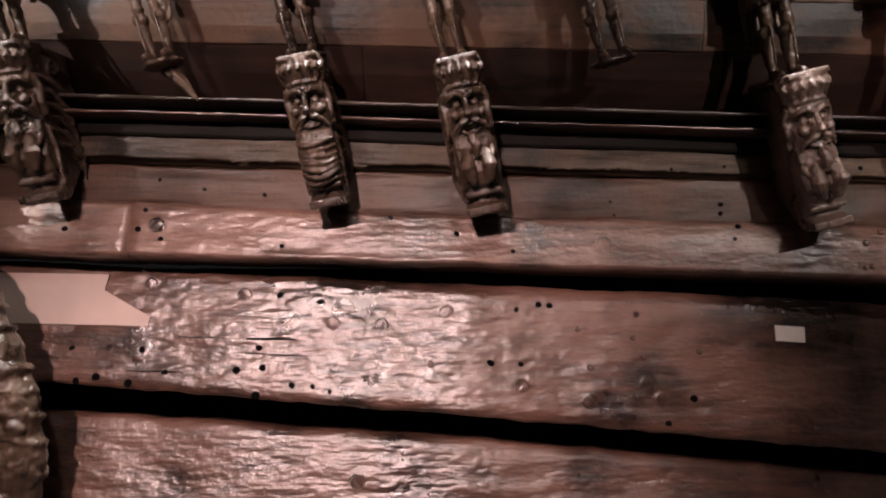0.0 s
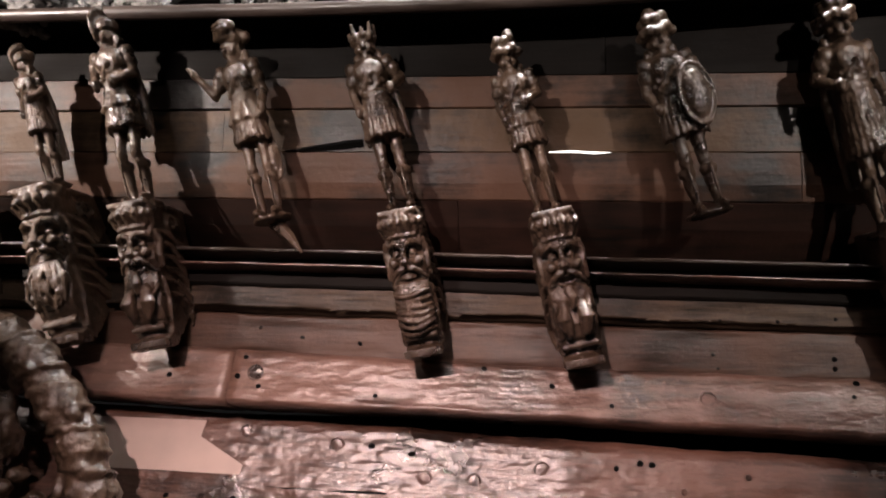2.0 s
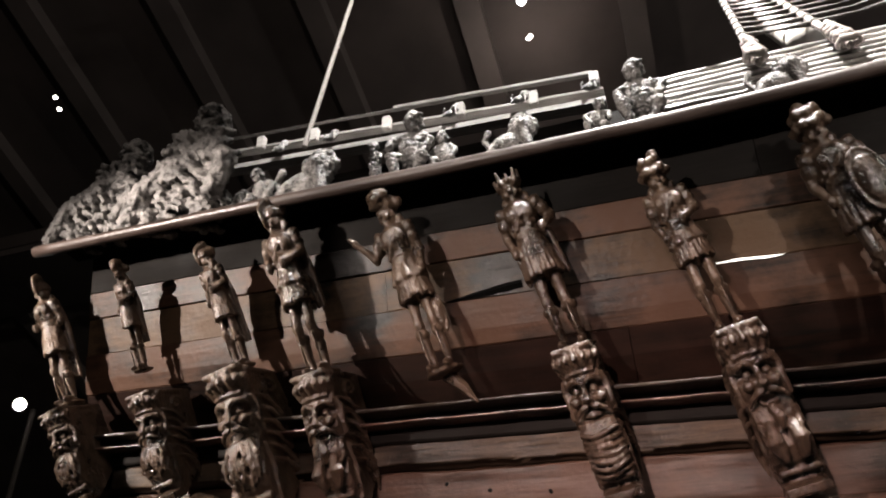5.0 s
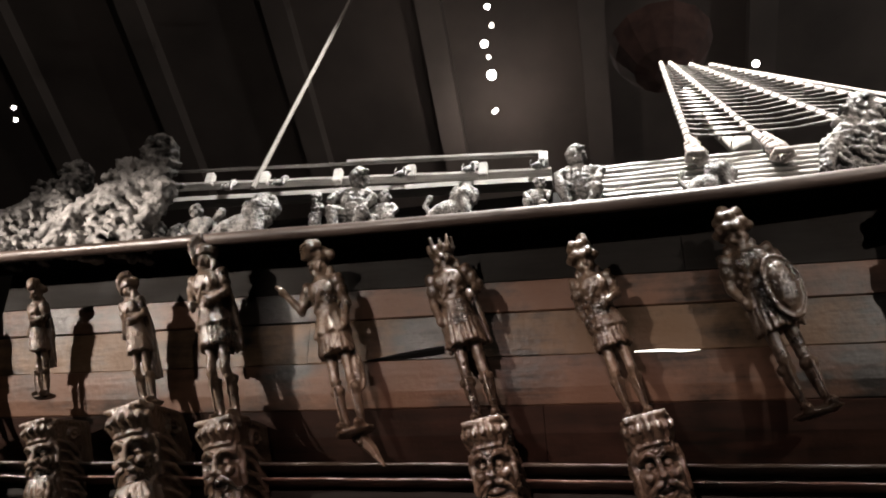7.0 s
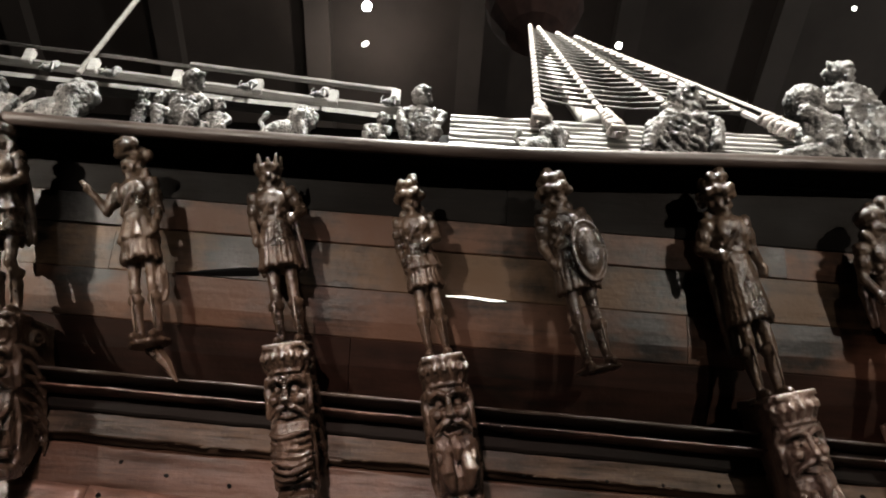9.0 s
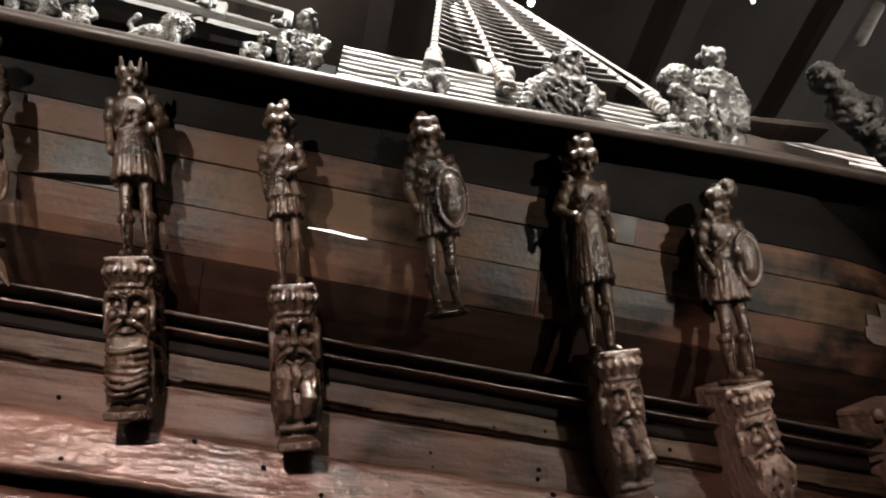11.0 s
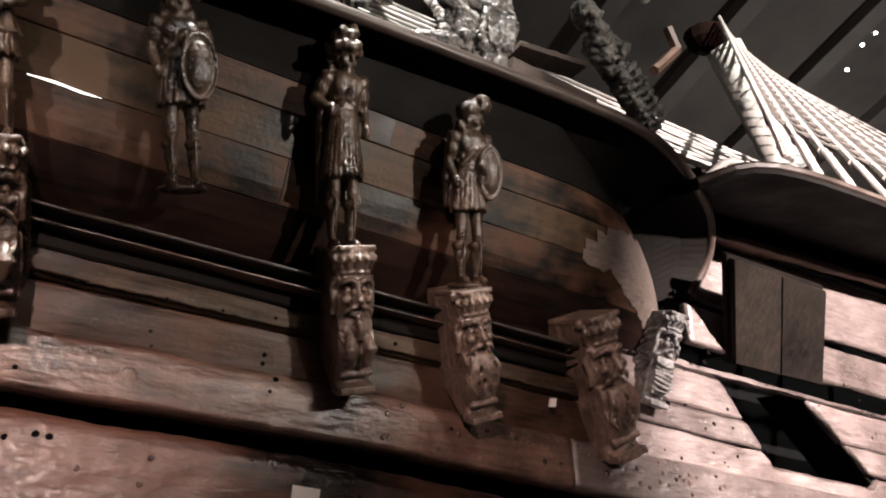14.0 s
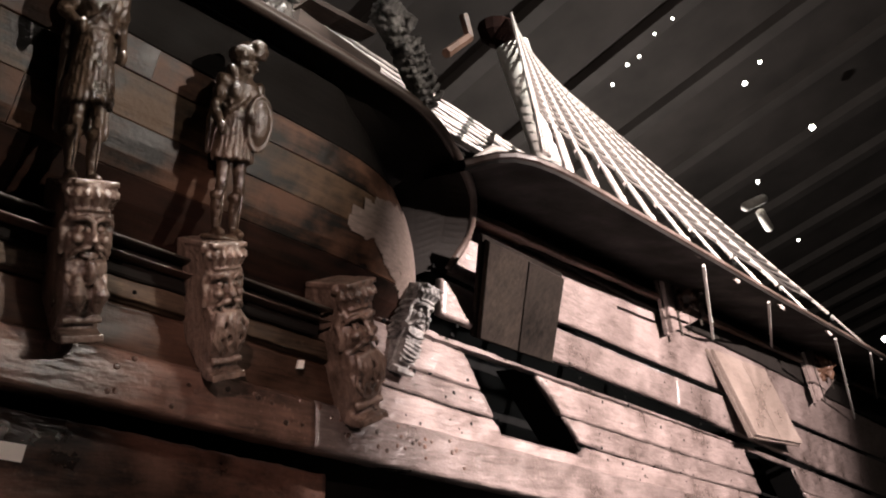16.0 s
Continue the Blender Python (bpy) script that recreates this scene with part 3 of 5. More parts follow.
for p in ((-1.596, 3.940, 2.691), (-1.341, 3.940, 2.635), (-1.003, 3.940, 2.603), (0.537, 3.940, 2.740), (0.973, 3.940, 2.737), (1.269, 3.940, 2.734), (0.934, 3.940, 2.564), (0.954, 3.940, 2.489), (1.564, 3.940, 2.750), (1.550, 3.940, 2.547), (1.547, 3.940, 2.496), (2.318, 3.940, 2.740)):
    stud("nail_hole", HOLE, (p[0], FACE["strake"](p[0], p[2]) - 0.003, p[2]), random.uniform(0.6, 0.9))
for p in ((1.085, 4.020, 1.944), (1.054, 4.020, 1.810), (0.808, 4.020, 1.650), (1.105, 4.020, 1.705), (-0.070, 4.020, 1.665), (0.752, 4.020, 1.860), (1.417, 4.020, 1.736)):
    stud("nail_head", NAIL, (p[0], FACE["plank"](p[0], p[2]), p[2]), random.uniform(0.8, 1.2))
for k in range(150):
    x = 4.3 + 8.5 * random.random() ** 1.4
    z = W1T(x) + 0.02 + (S1(x) - W1T(x)) * random.random() ** 1.3
    if any(aft(z) - 0.05 < x < fore(z) + 0.05 and z < 3.12 for aft, fore in PORTS):
        continue
    stud("nail_hole", HOLE, (x, HY(x) - 0.05, z), random.uniform(0.5, 1.3))
for k in range(40):
    x = random.uniform(2.2, 5.5)
    z = random.uniform(W1B(x) + 0.05, W1T(x) - 0.03)
    stud("nail_head", NAIL, (x, FACE["wale"](x, z), z), random.uniform(0.7, 1.2))


def plate(name, pts, depth, mat, parent, label="", on=None):
    bm = bmesh.new()
    if on:
        pts = [(x, FACE[on](x, z) - 0.008, z) for x, y, z in pts]
    f = [bm.verts.new(p) for p in pts]
    g = [bm.verts.new(Vector(p) + Vector((0, depth, 0))) for p in pts]
    bm.faces.new(f)
    bm.faces.new(g[::-1])
    for i in range(len(f)):
        j = (i + 1) % len(f)
        bm.faces.new((f[j], f[i], g[i], g[j]))
    bmesh.ops.recalc_face_normals(bm, faces=bm.faces)
    return part(name, bm, mat, parent, label)


plate("patch", [(-2.676, 4.012, 2.184), (-1.899, 4.012, 2.171), (-1.913, 4.012, 2.079), (-1.637, 4.012, 1.928), (-1.646, 4.012, 1.875), (-2.314, 4.012, 1.890), (-2.643, 4.012, 1.897)], 0.06, NEWWOOD, hull, "pale new wood let into the old plank", "plank")
# Cracks are near-black tubes that paint in the shade of a groove.
for a, b, r in (((-1.483, 4.022, 1.813), (-0.811, 4.022, 1.804), 0.006), ((-1.876, 4.024, 1.634), (-1.410, 4.024, 1.619), 0.004), ((-1.136, 4.024, 1.727), (-0.574, 4.024, 1.705), 0.003)):
    bm = bmesh.new()
    a, b = Vector(a), Vector(b)
    a.y, b.y = FACE["plank"](a.x, a.z), FACE["plank"](b.x, b.z)
    tube(bm, [a.lerp(b, k / 6) + Vector((0, 0, 0.012 * noise.noise((k * 1.3, r * 900, 0)))) for k in range(7)], [0.001, r * 0.6, r * 0.8, r, r * 1.2, r * 1.3, r * 0.8], 5)
    part("crack", bm, VOID, hull)
tag = plate("paper_tag", [(1.855, 4.018, 1.882), (2.020, 4.018, 1.872), (2.012, 4.018, 1.785), (1.851, 4.018, 1.795)], 0.006, PAPER, None, "", "plank")
tagged(tag, "small white paper tag pinned to the hull plank", "tag")
tag = plate("paper_tag", [(3.488, 3.860, 2.579), (3.536, 3.860, 2.585), (3.530, 3.860, 2.528), (3.482, 3.860, 2.522)], 0.02, PAPER, None)
tagged(tag, "tiny white paper tag on the wale below the gallery", "tag")

# ---------------------------------------------------------------- carved warriors


def lathe(bm, prof, c=(0, 0, 0), squash=0.75, pleats=0, depth=0.0, sides=24):
    """A turned body: prof is (height, radius) from below, flattened front to back, with pleats."""
    loops = []
    for z, r in prof:
        loop = []
        for i in range(sides):
            a = math.tau * i / sides
            q = r * (1 + (depth * math.cos(pleats * a) if pleats else 0))
            loop.append((c[0] + q * math.cos(a), c[1] + q * squash * math.sin(a), c[2] + z))
        loops.append(loop)
    rings(bm, loops)


def stand(name, bm, foot, top, mat, voxel, rough, label, category, group):
    """Makes one carved mesh out of the joined masses and stands it from foot to top, front to the viewer."""
    foot, top = Vector(foot), Vector(top)
    up = (top - foot)
    h = up.length
    z = up.normalized()
    x = Vector((1, 0, 0))
    x = (x - z * x.dot(z)).normalized()
    m = Matrix((x, z.cross(x), z)).transposed().to_4x4()
    ob = part(name, bm, mat)
    ob.matrix_world = Matrix.Translation(foot) @ m @ Matrix.Diagonal((h, h, h, 1))
    rm = ob.modifiers.new("carve", "REMESH")
    rm.mode, rm.voxel_size, rm.use_smooth_shade = "VOXEL", voxel, True
    for coarse, share in ((0.04, 0.8), (0.012, 0.55)):
        chisel(ob, coarse, rough * share)
    return tagged(ob, label, category, group)


def chisel(ob, size, strength):
    nm = "chisel_%03d" % round(size * 1000)
    dp = ob.modifiers.new("chisel", "DISPLACE")
    tx = bpy.data.textures.get(nm) or bpy.data.textures.new(nm, "CLOUDS")
    tx.noise_scale, tx.noise_depth = size, 3
    dp.texture, dp.strength, dp.mid_level, dp.texture_coords = tx, strength, 0.5, "LOCAL"


def head(bm, c, s, turn=0.0, beard=True):
    """Head of size s about c, facing -y: brow, sockets left between brow and cheeks, nose, mouth, beard."""
    R = Matrix.Rotation(turn, 3, "Z")
    q = lambda x, y, z: Vector(c) + R @ Vector((x * s, y * s, z * s))
    ball(bm, q(0, 0.1, 0.08), (0.42 * s, 0.50 * s, 0.56 * s))
    ball(bm, q(0, -0.30, 0.20), (0.36 * s, 0.16 * s, 0.09 * s))
    limb(bm, [q(0, -0.38, 0.18), q(0, -0.56, -0.06)], [0.06 * s, 0.11 * s], 7)
    for k in (-1, 1):
        ball(bm, q(0.22 * k, -0.28, -0.10), 0.16 * s, u=8, v=6)
        ball(bm, q(0.17 * k, -0.33, 0.06), 0.07 * s, u=8, v=6)
        ball(bm, q(0.43 * k, 0.05, 0.0), (0.06 * s, 0.1 * s, 0.14 * s), u=8, v=6)
    ball(bm, q(0, -0.36, -0.22), (0.18 * s, 0.09 * s, 0.05 * s), u=8, v=6)
    ball(bm, q(0, -0.36, -0.33), (0.15 * s, 0.09 * s, 0.05 * s), u=8, v=6)
    ball(bm, q(0, -0.22, -0.48), (0.24 * s, 0.22 * s, 0.16 * s))
    if beard:
        for k in range(5):
            ball(bm, q(-0.2 + 0.1 * k, -0.26, -0.55 - 0.06 * (2 - abs(k - 2))), (0.07 * s, 0.1 * s, 0.18 * s), u=8, v=6)


def warrior(hat, arms, skirt, shield=None, turn=0.0, cape=0.0, seed=0, hem=0.40, wide=0.84):
    r = random.Random(seed)
    bm = bmesh.new()
    ball(bm, (0, 0.02, 0.005), (0.15, 0.11, 0.022))
    for k in (-1, 1):
        d = 0.03 * r.uniform(-1, 1)
        hip, knee, ank = (0.055 * k, 0.01, 0.47), (0.062 * k, -0.012 + d, 0.265), (0.06 * k + 0.008, 0.02, 0.055)
        limb(bm, [hip, knee], [0.05, 0.035])
        limb(bm, [knee, (0.066 * k, 0.015, 0.17), ank], [0.034, 0.040, 0.023])
        ball(bm, knee, 0.041, u=8, v=6)
        lathe(bm, [(-0.012, 0.05), (0.012, 0.056), (0.025, 0.048)], (0.066 * k, 0.01, 0.21), 0.9, sides=10)
        tube(bm, [(0.066 * k, -0.045, 0.06), (0.066 * k, -0.052, 0.16), (0.064 * k, -0.052, 0.235)], [0.008, 0.012, 0.008], 5)
        ball(bm, (0.068 * k, -0.035, 0.03), (0.034, 0.075, 0.026), u=10, v=6)
    lathe(bm, [(hem, 0.135), (hem + 0.012, 0.14), (hem + 0.1, 0.118), (0.60, 0.093), (0.625, 0.09)], squash=0.72, pleats=11, depth=0.07, sides=66)
    for k in range(23):
        a = math.tau * (k + 0.5 * (seed % 2)) / 23
        d = 0.012 * r.uniform(-1, 1)
        limb(bm, [(q * math.cos(a), 0.74 * q * math.sin(a), z) for q, z in ((0.096, 0.60), (0.120, hem + 0.1), (0.134, hem + 0.005 + d))], [0.006, 0.011, 0.012], 5)
    if skirt > 1:
        lathe(bm, [(0.50, 0.142), (0.51, 0.146), (0.56, 0.12), (0.62, 0.095)], squash=0.74, pleats=9, depth=0.08, sides=54)
    lathe(bm, [(0.60, 0.088), (0.66, 0.098), (0.73, 0.122), (0.785, 0.122), (0.815, 0.09), (0.83, 0.042), (0.87, 0.036)], squash=0.72, sides=22)
    for k in (-1, 1):
        ball(bm, (0.052 * k, -0.06, 0.745), (0.052, 0.032, 0.045), u=10, v=6)
    lathe(bm, [(0.605, 0.094), (0.612, 0.102), (0.632, 0.102), (0.64, 0.094)], squash=0.76, sides=22)
    for k in range(7):
        a = math.pi * (1.06 + 0.147 * k)
        ball(bm, (0.108 * math.cos(a), 0.078 * math.sin(a), 0.665 + 0.02 * (k % 2)), 0.012, u=6, v=4)
    limb(bm, [(0.10, -0.02, 0.80), (0, -0.092, 0.72), (-0.09, -0.05, 0.64)], [0.014, 0.014, 0.014], 6)
    for k, pts in zip((-1, 1), arms):
        sh = (0.125 * k, 0.0, 0.785)
        ball(bm, sh, (0.048, 0.05, 0.045))
        el, hd = pts
        limb(bm, [sh, el], [0.039, 0.032])
        limb(bm, [el, hd], [0.032, 0.021])
        ball(bm, hd, (0.03, 0.032, 0.036), u=8, v=6)
        ball(bm, tuple(np.add(sh, (np.array(el) - sh) * 0.45)), 0.05, u=8, v=6)
    hc = (0, -0.01, 0.885)
    head(bm, hc, 0.132, turn, beard=seed % 2 == 0)
    R = Matrix.Rotation(turn, 3, "Z")
    q = lambda x, y, z: Vector(hc) + R @ Vector((1.22 * x, 1.22 * y, 1.3 * z))
    big = lambda c, rad, **kw: ball(bm, c, [1.25 * v for v in (rad if hasattr(rad, "__len__") else (rad, rad, rad))], **kw)
    if hat == "crest":
        big(q(0, 0.012, 0.045), (0.06, 0.068, 0.04))
        lathe(bm, [(0.03, 0.07), (0.038, 0.075), (0.046, 0.06)], q(0, 0.01, 0), 1.1, sides=14)
        for i in range(9):
            a = -0.5 + i * 0.36
            big(q(0, 0.012 - 0.078 * math.cos(a), 0.05 + 0.062 * math.sin(a) - (0.03 if i > 6 else 0)), (0.017, 0.026, 0.03), u=8, v=6)
    elif hat == "plume":
        big(q(0, 0.012, 0.045), (0.06, 0.066, 0.042))
        big(q(0, -0.055, 0.045), (0.05, 0.028, 0.014), u=8, v=6)
        for i in range(8):
            a = -0.35 + i * 0.37
            big(q(0.02 * math.sin(i * 2.1) + 0.006 * i, 0.0 - 0.07 * math.cos(a), 0.072 + 0.03 * math.sin(a) - 0.011 * max(0, i - 3)), (0.033, 0.03, 0.027), u=8, v=6)
    elif hat == "crown":
        big(q(0, 0.012, 0.035), (0.058, 0.064, 0.04))
        for i in range(9):
            a = math.tau * i / 9
            limb(bm, [q(0.056 * math.cos(a), 0.01 + 0.06 * math.sin(a), 0.04), q(0.064 * math.cos(a), 0.01 + 0.068 * math.sin(a), 0.088 - (0.02 if i % 2 else 0))], [0.018, 0.008], 6)
    else:
        big(q(0, 0.012, 0.05), (0.064, 0.068, 0.036))
        for i in range(12):
            a = math.tau * i / 12
            big(q(0.066 * math.cos(a), 0.01 + 0.07 * math.sin(a), 0.04 + 0.008 * math.sin(i * 2.7)), (0.024, 0.024, 0.02), u=8, v=6)
        for i in range(8):
            a = math.tau * i / 8
            big(q(0.045 * math.cos(a), 0.005 + 0.045 * math.sin(a), 0.085 + 0.01 * (i % 2)), (0.026, 0.026, 0.024), u=8, v=6)
        big(q(0.03 if seed % 2 else -0.012, -0.01, 0.118), (0.03, 0.034, 0.024), u=8, v=6)
    for i in range(10):
        a = math.pi * i / 9
        big(q(0.055 * math.cos(a), 0.03 + 0.03 * math.sin(a), -0.035 - 0.012 * (i % 2)), (0.02, 0.02, 0.035), u=8, v=6)
    if cape:
        for i in range(7):
            x = -0.12 + 0.04 * i
            limb(bm, [(x * 0.8, 0.06, 0.80), (x * 1.1, 0.085, 0.6), (x * 1.2 + 0.01, 0.08, 0.5 - 0.3 * cape)], [0.028, 0.03, 0.02], 7)
    if shield:
        sx, sy, sz, rx, rz = shield
        ball(bm, (sx, sy, sz), (rx, 0.022, rz), u=24, v=12)
        lo = [(sx + rx * 0.94 * math.cos(math.tau * i / 20), sy - 0.012, sz + rz * 0.94 * math.sin(math.tau * i / 20)) for i in range(21)]
        tube(bm, lo, 0.010, 6)
        ball(bm, (sx, sy - 0.012, sz), (rx * 0.72, 0.034, rz * 0.75), u=16, v=10)
    tall = max(v.co.z for v in bm.verts)
    for v in bm.verts:
        k = wide * (0.80 + 0.16 * min(1.0, max(0.0, (v.co.z - 0.80) / 0.05)))
        v.co = Vector((v.co.x * k, v.co.y * 0.9, v.co.z)) / tall
    return bm


DOWN_L, DOWN_R = ((-0.155, 0.02, 0.66), (-0.13, -0.05, 0.55)), ((0.155, 0.02, 0.66), (0.14, -0.05, 0.55))
HIP_R = ((0.195, 0.03, 0.70), (0.12, -0.075, 0.63))
HIP_L = ((-0.195, 0.03, 0.70), (-0.12, -0.075, 0.63))
BELT_R = ((0.16, -0.01, 0.68), (0.03, -0.11, 0.62))
OUT_L = ((-0.20, -0.03, 0.68), (-0.30, -0.09, 0.80))
FIGS = [  # foot, top, hat, arms, tiers of skirt, shield, turn, cape, words
    ((-4.140, 3.580, 3.353), (-4.453, 3.300, 4.274), "crest", (HIP_L, DOWN_R), 1, None, 0.3, 1.0, "in crested helmet at the stern corner"),
    ((-3.596, 3.580, 3.524), (-3.756, 3.300, 4.250), "plume", (DOWN_L, BELT_R), 1, None, 0.2, 0.8, "wrapped in a cloak, in deep shadow"),
    ((-2.814, 3.580, 3.436), (-3.078, 3.300, 4.258), "crest", (DOWN_L, BELT_R), 1, None, -0.9, 1.0, "turned aside in a long cloak"),
    ((-2.243, 3.560, 3.291), (-2.56, 3.240, 4.46), "crest", (HIP_L, BELT_R), 2, None, -0.7, 0.4, "in tall crested helmet looking aside"),
    ((-1.477, 3.580, 3.216), (-1.789, 3.300, 4.333), "plume", (OUT_L, DOWN_R), 2, (0.12, 0.03, 0.30, 0.045, 0.11), -0.5, 0.0, "holding one hand out, on hanging base"),
    ((-0.731, 3.580, 3.246), (-0.999, 3.300, 4.281), "crown", (DOWN_L, HIP_R), 1, None, 0.0, 0.3, "crowned, with sash and shoulder bundle"),
    ((0.054, 3.580, 3.230), (-0.202, 3.300, 4.214), "fur", (DOWN_L, BELT_R), 2, None, 0.0, 0.0, "with a broad belt and a fur hat"),
    ((0.901, 3.580, 3.233), (0.604, 3.300, 4.325), "fur", (DOWN_L, ((0.16, -0.05, 0.68), (0.14, -0.1, 0.62))), 1, (0.085, -0.12, 0.565, 0.105, 0.165), 0.0, 0.0, "carrying round shield, on hanging base"),
    ((1.791, 3.580, 3.114), (1.538, 3.300, 4.399), "fur", (HIP_L, DOWN_R), 1, None, 0.2, 0.9, "in long coat, hand on hip"),
    ((2.632, 3.580, 3.102), (2.398, 3.300, 4.251), "plume", (DOWN_L, BELT_R), 1, (0.105, -0.09, 0.60, 0.095, 0.15), 0.9, 0.2, "with shield and feathered hat, head turned"),
]
for i, (foot, top, hat, arms, tiers, sh, turn, cape, words) in enumerate(FIGS):
    stand("warrior_statue", warrior(hat, arms, tiers, sh, turn, cape, seed=i + 1, hem=0.40 if i != 8 else 0.34, wide=(0.72, 0.62, 0.74, 0.80, 0.82, 0.92, 0.90, 1.0, 0.84, 0.95)[i]), foot, top, CARVED, 0.0062, 0.011,
          "dark oak warrior statue " + words, "statue", "warriors along the gallery")

# ---------------------------------------------------------------- carved head brackets


def bracket(seed, mouth, beard, wings):
    """A console with a bearded mask: height 1 from its foot up, its flat carved sides running back to the wall at +y."""
    r = random.Random(seed)
    bm = bmesh.new()
    w = 0.12
    prof = [(-0.02, 0.0), (-0.075, 0.005), (-0.08, 0.07), (-0.03, 0.085), (-0.03, 0.13), (-0.10, 0.20), (-0.135, 0.28), (-0.10, 0.37), (-0.125, 0.44), (-0.115, 0.50), (-0.075, 0.54), (-0.12, 0.60), (-0.125, 0.66), (-0.07, 0.705),
            (-0.085, 0.73), (-0.13, 0.77), (-0.11, 0.84), (-0.14, 0.88), (-0.15, 1.0), (0.44, 1.0), (0.46, 0.6), (0.42, 0.34), (0.34, 0.24), (0.10, 0.03)]
    rings(bm, [[(x, y if y > 0.05 else y + 0.045 * (abs(x) / w) ** 2, z) for y, z in prof] for x in (-w, -w * 0.75, -w * 0.35, 0, w * 0.35, w * 0.75, w)])
    # brows, eyes, nose, cheeks, moustache and lips
    for k in (-1, 1):
        tube(bm, [(0.012 * k, -0.150, 0.752), (0.05 * k, -0.150, 0.775), (0.09 * k, -0.125, 0.765), (0.118 * k, -0.08, 0.735)], [0.018, 0.021, 0.018, 0.010], 7)
        ball(bm, (0.055 * k, -0.095, 0.715), (0.026, 0.024, 0.018), u=8, v=6)
        tube(bm, [(0.028 * k, -0.10, 0.702), (0.055 * k, -0.122, 0.697), (0.085 * k, -0.095, 0.70)], 0.007, 5)
        ball(bm, (0.078 * k, -0.115, 0.645), (0.036, 0.036, 0.034), u=10, v=6)
        tube(bm, [(0.012 * k, -0.158, 0.60), (0.05 * k, -0.155, 0.592), (0.09 * k, -0.125, 0.565), (0.115 * k, -0.085, 0.52)], [0.018, 0.02, 0.016, 0.008], 7)
        tube(bm, [(0.125 * k, -0.05, 0.80), (0.138 * k, -0.02, 0.72), (0.13 * k, -0.03, 0.62), (0.14 * k, -0.01, 0.54)], [0.02, 0.026, 0.024, 0.016], 7)
        ball(bm, (0.024 * k, -0.158, 0.628), (0.018, 0.02, 0.014), u=8, v=6)
    tube(bm, [(0, -0.135, 0.76), (0, -0.160, 0.69), (0, -0.190, 0.635), (0, -0.155, 0.618)], [0.016, 0.020, 0.026, 0.016], 8)
    gape = 0.03 if mouth else 0.014
    tube(bm, [(0.052 * math.cos(a), -0.132 + 0.03 * abs(math.cos(a)), 0.548 + gape * math.sin(a)) for a in [math.tau * k / 14 for k in range(15)]], 0.011, 6)
    tube(bm, [(-0.10, -0.105, 0.815), (-0.04, -0.132, 0.822), (0.04, -0.132, 0.822), (0.10, -0.105, 0.815)], 0.012, 6)
    # leafy crown under a slab
    for k in range(7):
        a = -1.25 + 2.5 * k / 6
        x, y = 0.125 * math.sin(a), -0.03 - 0.115 * math.cos(a)
        limb(bm, [(x, y + 0.02, 0.84), (x * 1.12, y - 0.014, 0.90), (x * 1.15, y - 0.035, 0.925), (x * 1.15, y - 0.05, 0.90)], [0.021, 0.028, 0.022, 0.012], 6)
    box(bm, (-0.128, -0.16, 0.965), (0.128, 0.30, 1.0))
    for k in range(9):
        a = -1.4 + 2.8 * k / 8
        ball(bm, (0.135 * math.sin(a), -0.02 - 0.125 * math.cos(a), 0.945 + 0.018 * math.sin(k * 2.3 + seed)), (0.03, 0.032, 0.036), u=8, v=6)
    # chest under the chin
    if beard == "ripples":
        for k in range(7):
            z = 0.445 - 0.042 * k
            y = -0.135 if k in (0, 3, 4, 5) else -0.115
            tube(bm, [(0.128 * t, y - 0.015 + 0.06 * t * t + 0.01 * (k > 5), z - 0.028 * (1 - t * t) + 0.008 * math.sin(3 * t + k)) for t in (-1, -0.66, -0.33, 0, 0.33, 0.66, 1)], [0.010, 0.015, 0.017, 0.018, 0.017, 0.015, 0.010], 7)
    elif beard == "bulge":
        for k in (-1, 1):
            limb(bm, [(0.055 * k, -0.125, 0.40), (0.07 * k, -0.165, 0.31), (0.05 * k, -0.14, 0.225)], [0.03, 0.052, 0.03], 8)
            tube(bm, [(0.11 * k, -0.07, 0.42), (0.10 * k, -0.12, 0.36), (0.04 * k, -0.15, 0.385)], [0.018, 0.016, 0.012], 6)
        limb(bm, [(0, -0.15, 0.49), (0.01, -0.165, 0.44), (0, -0.15, 0.38)], [0.035, 0.032, 0.015], 7)
    else:
        for k in range(9):
            x = -0.112 + 0.028 * k
            j = 0.016 * math.sin(k * 2.4 + seed)
            limb(bm, [(x * 0.75, -0.135 + 1.8 * x * x, 0.505), (x + j, -0.155 + 1.8 * x * x, 0.42), (x * 1.05 - j, -0.145 + 1.5 * x * x, 0.32), (x * 0.8 + j, -0.12, 0.22 + 0.02 * (k % 3))], [0.015, 0.019, 0.016, 0.008], 6)
    # base
    box(bm, (-0.125, -0.105, 0.012), (0.125, 0.08, 0.062))
    tube(bm, [(-0.115, -0.06, 0.145), (0.115, -0.06, 0.145)], 0.022, 8)
    # long leaves carved on the flat sides
    if wings:
        for k in (-1, 1):
            for t in range(6):
                z0, y0 = 0.80 - 0.085 * t, 0.0 + 0.012 * t
                d = 0.18 + 0.03 * r.uniform(-1, 1)
                limb(bm, [(0.122 * k, y0, z0), (0.142 * k, y0 + 0.10, z0 - 0.02), (0.15 * k, y0 + 0.23, z0 - d * 0.6), (0.132 * k, y0 + 0.30 - 0.01 * t, z0 - d * 1.35)], [0.012, 0.024, 0.026, 0.010], 6)
            sp = []
            for j in range(17):
                a, q = j * 0.55, 0.085 * (1 - j / 19)
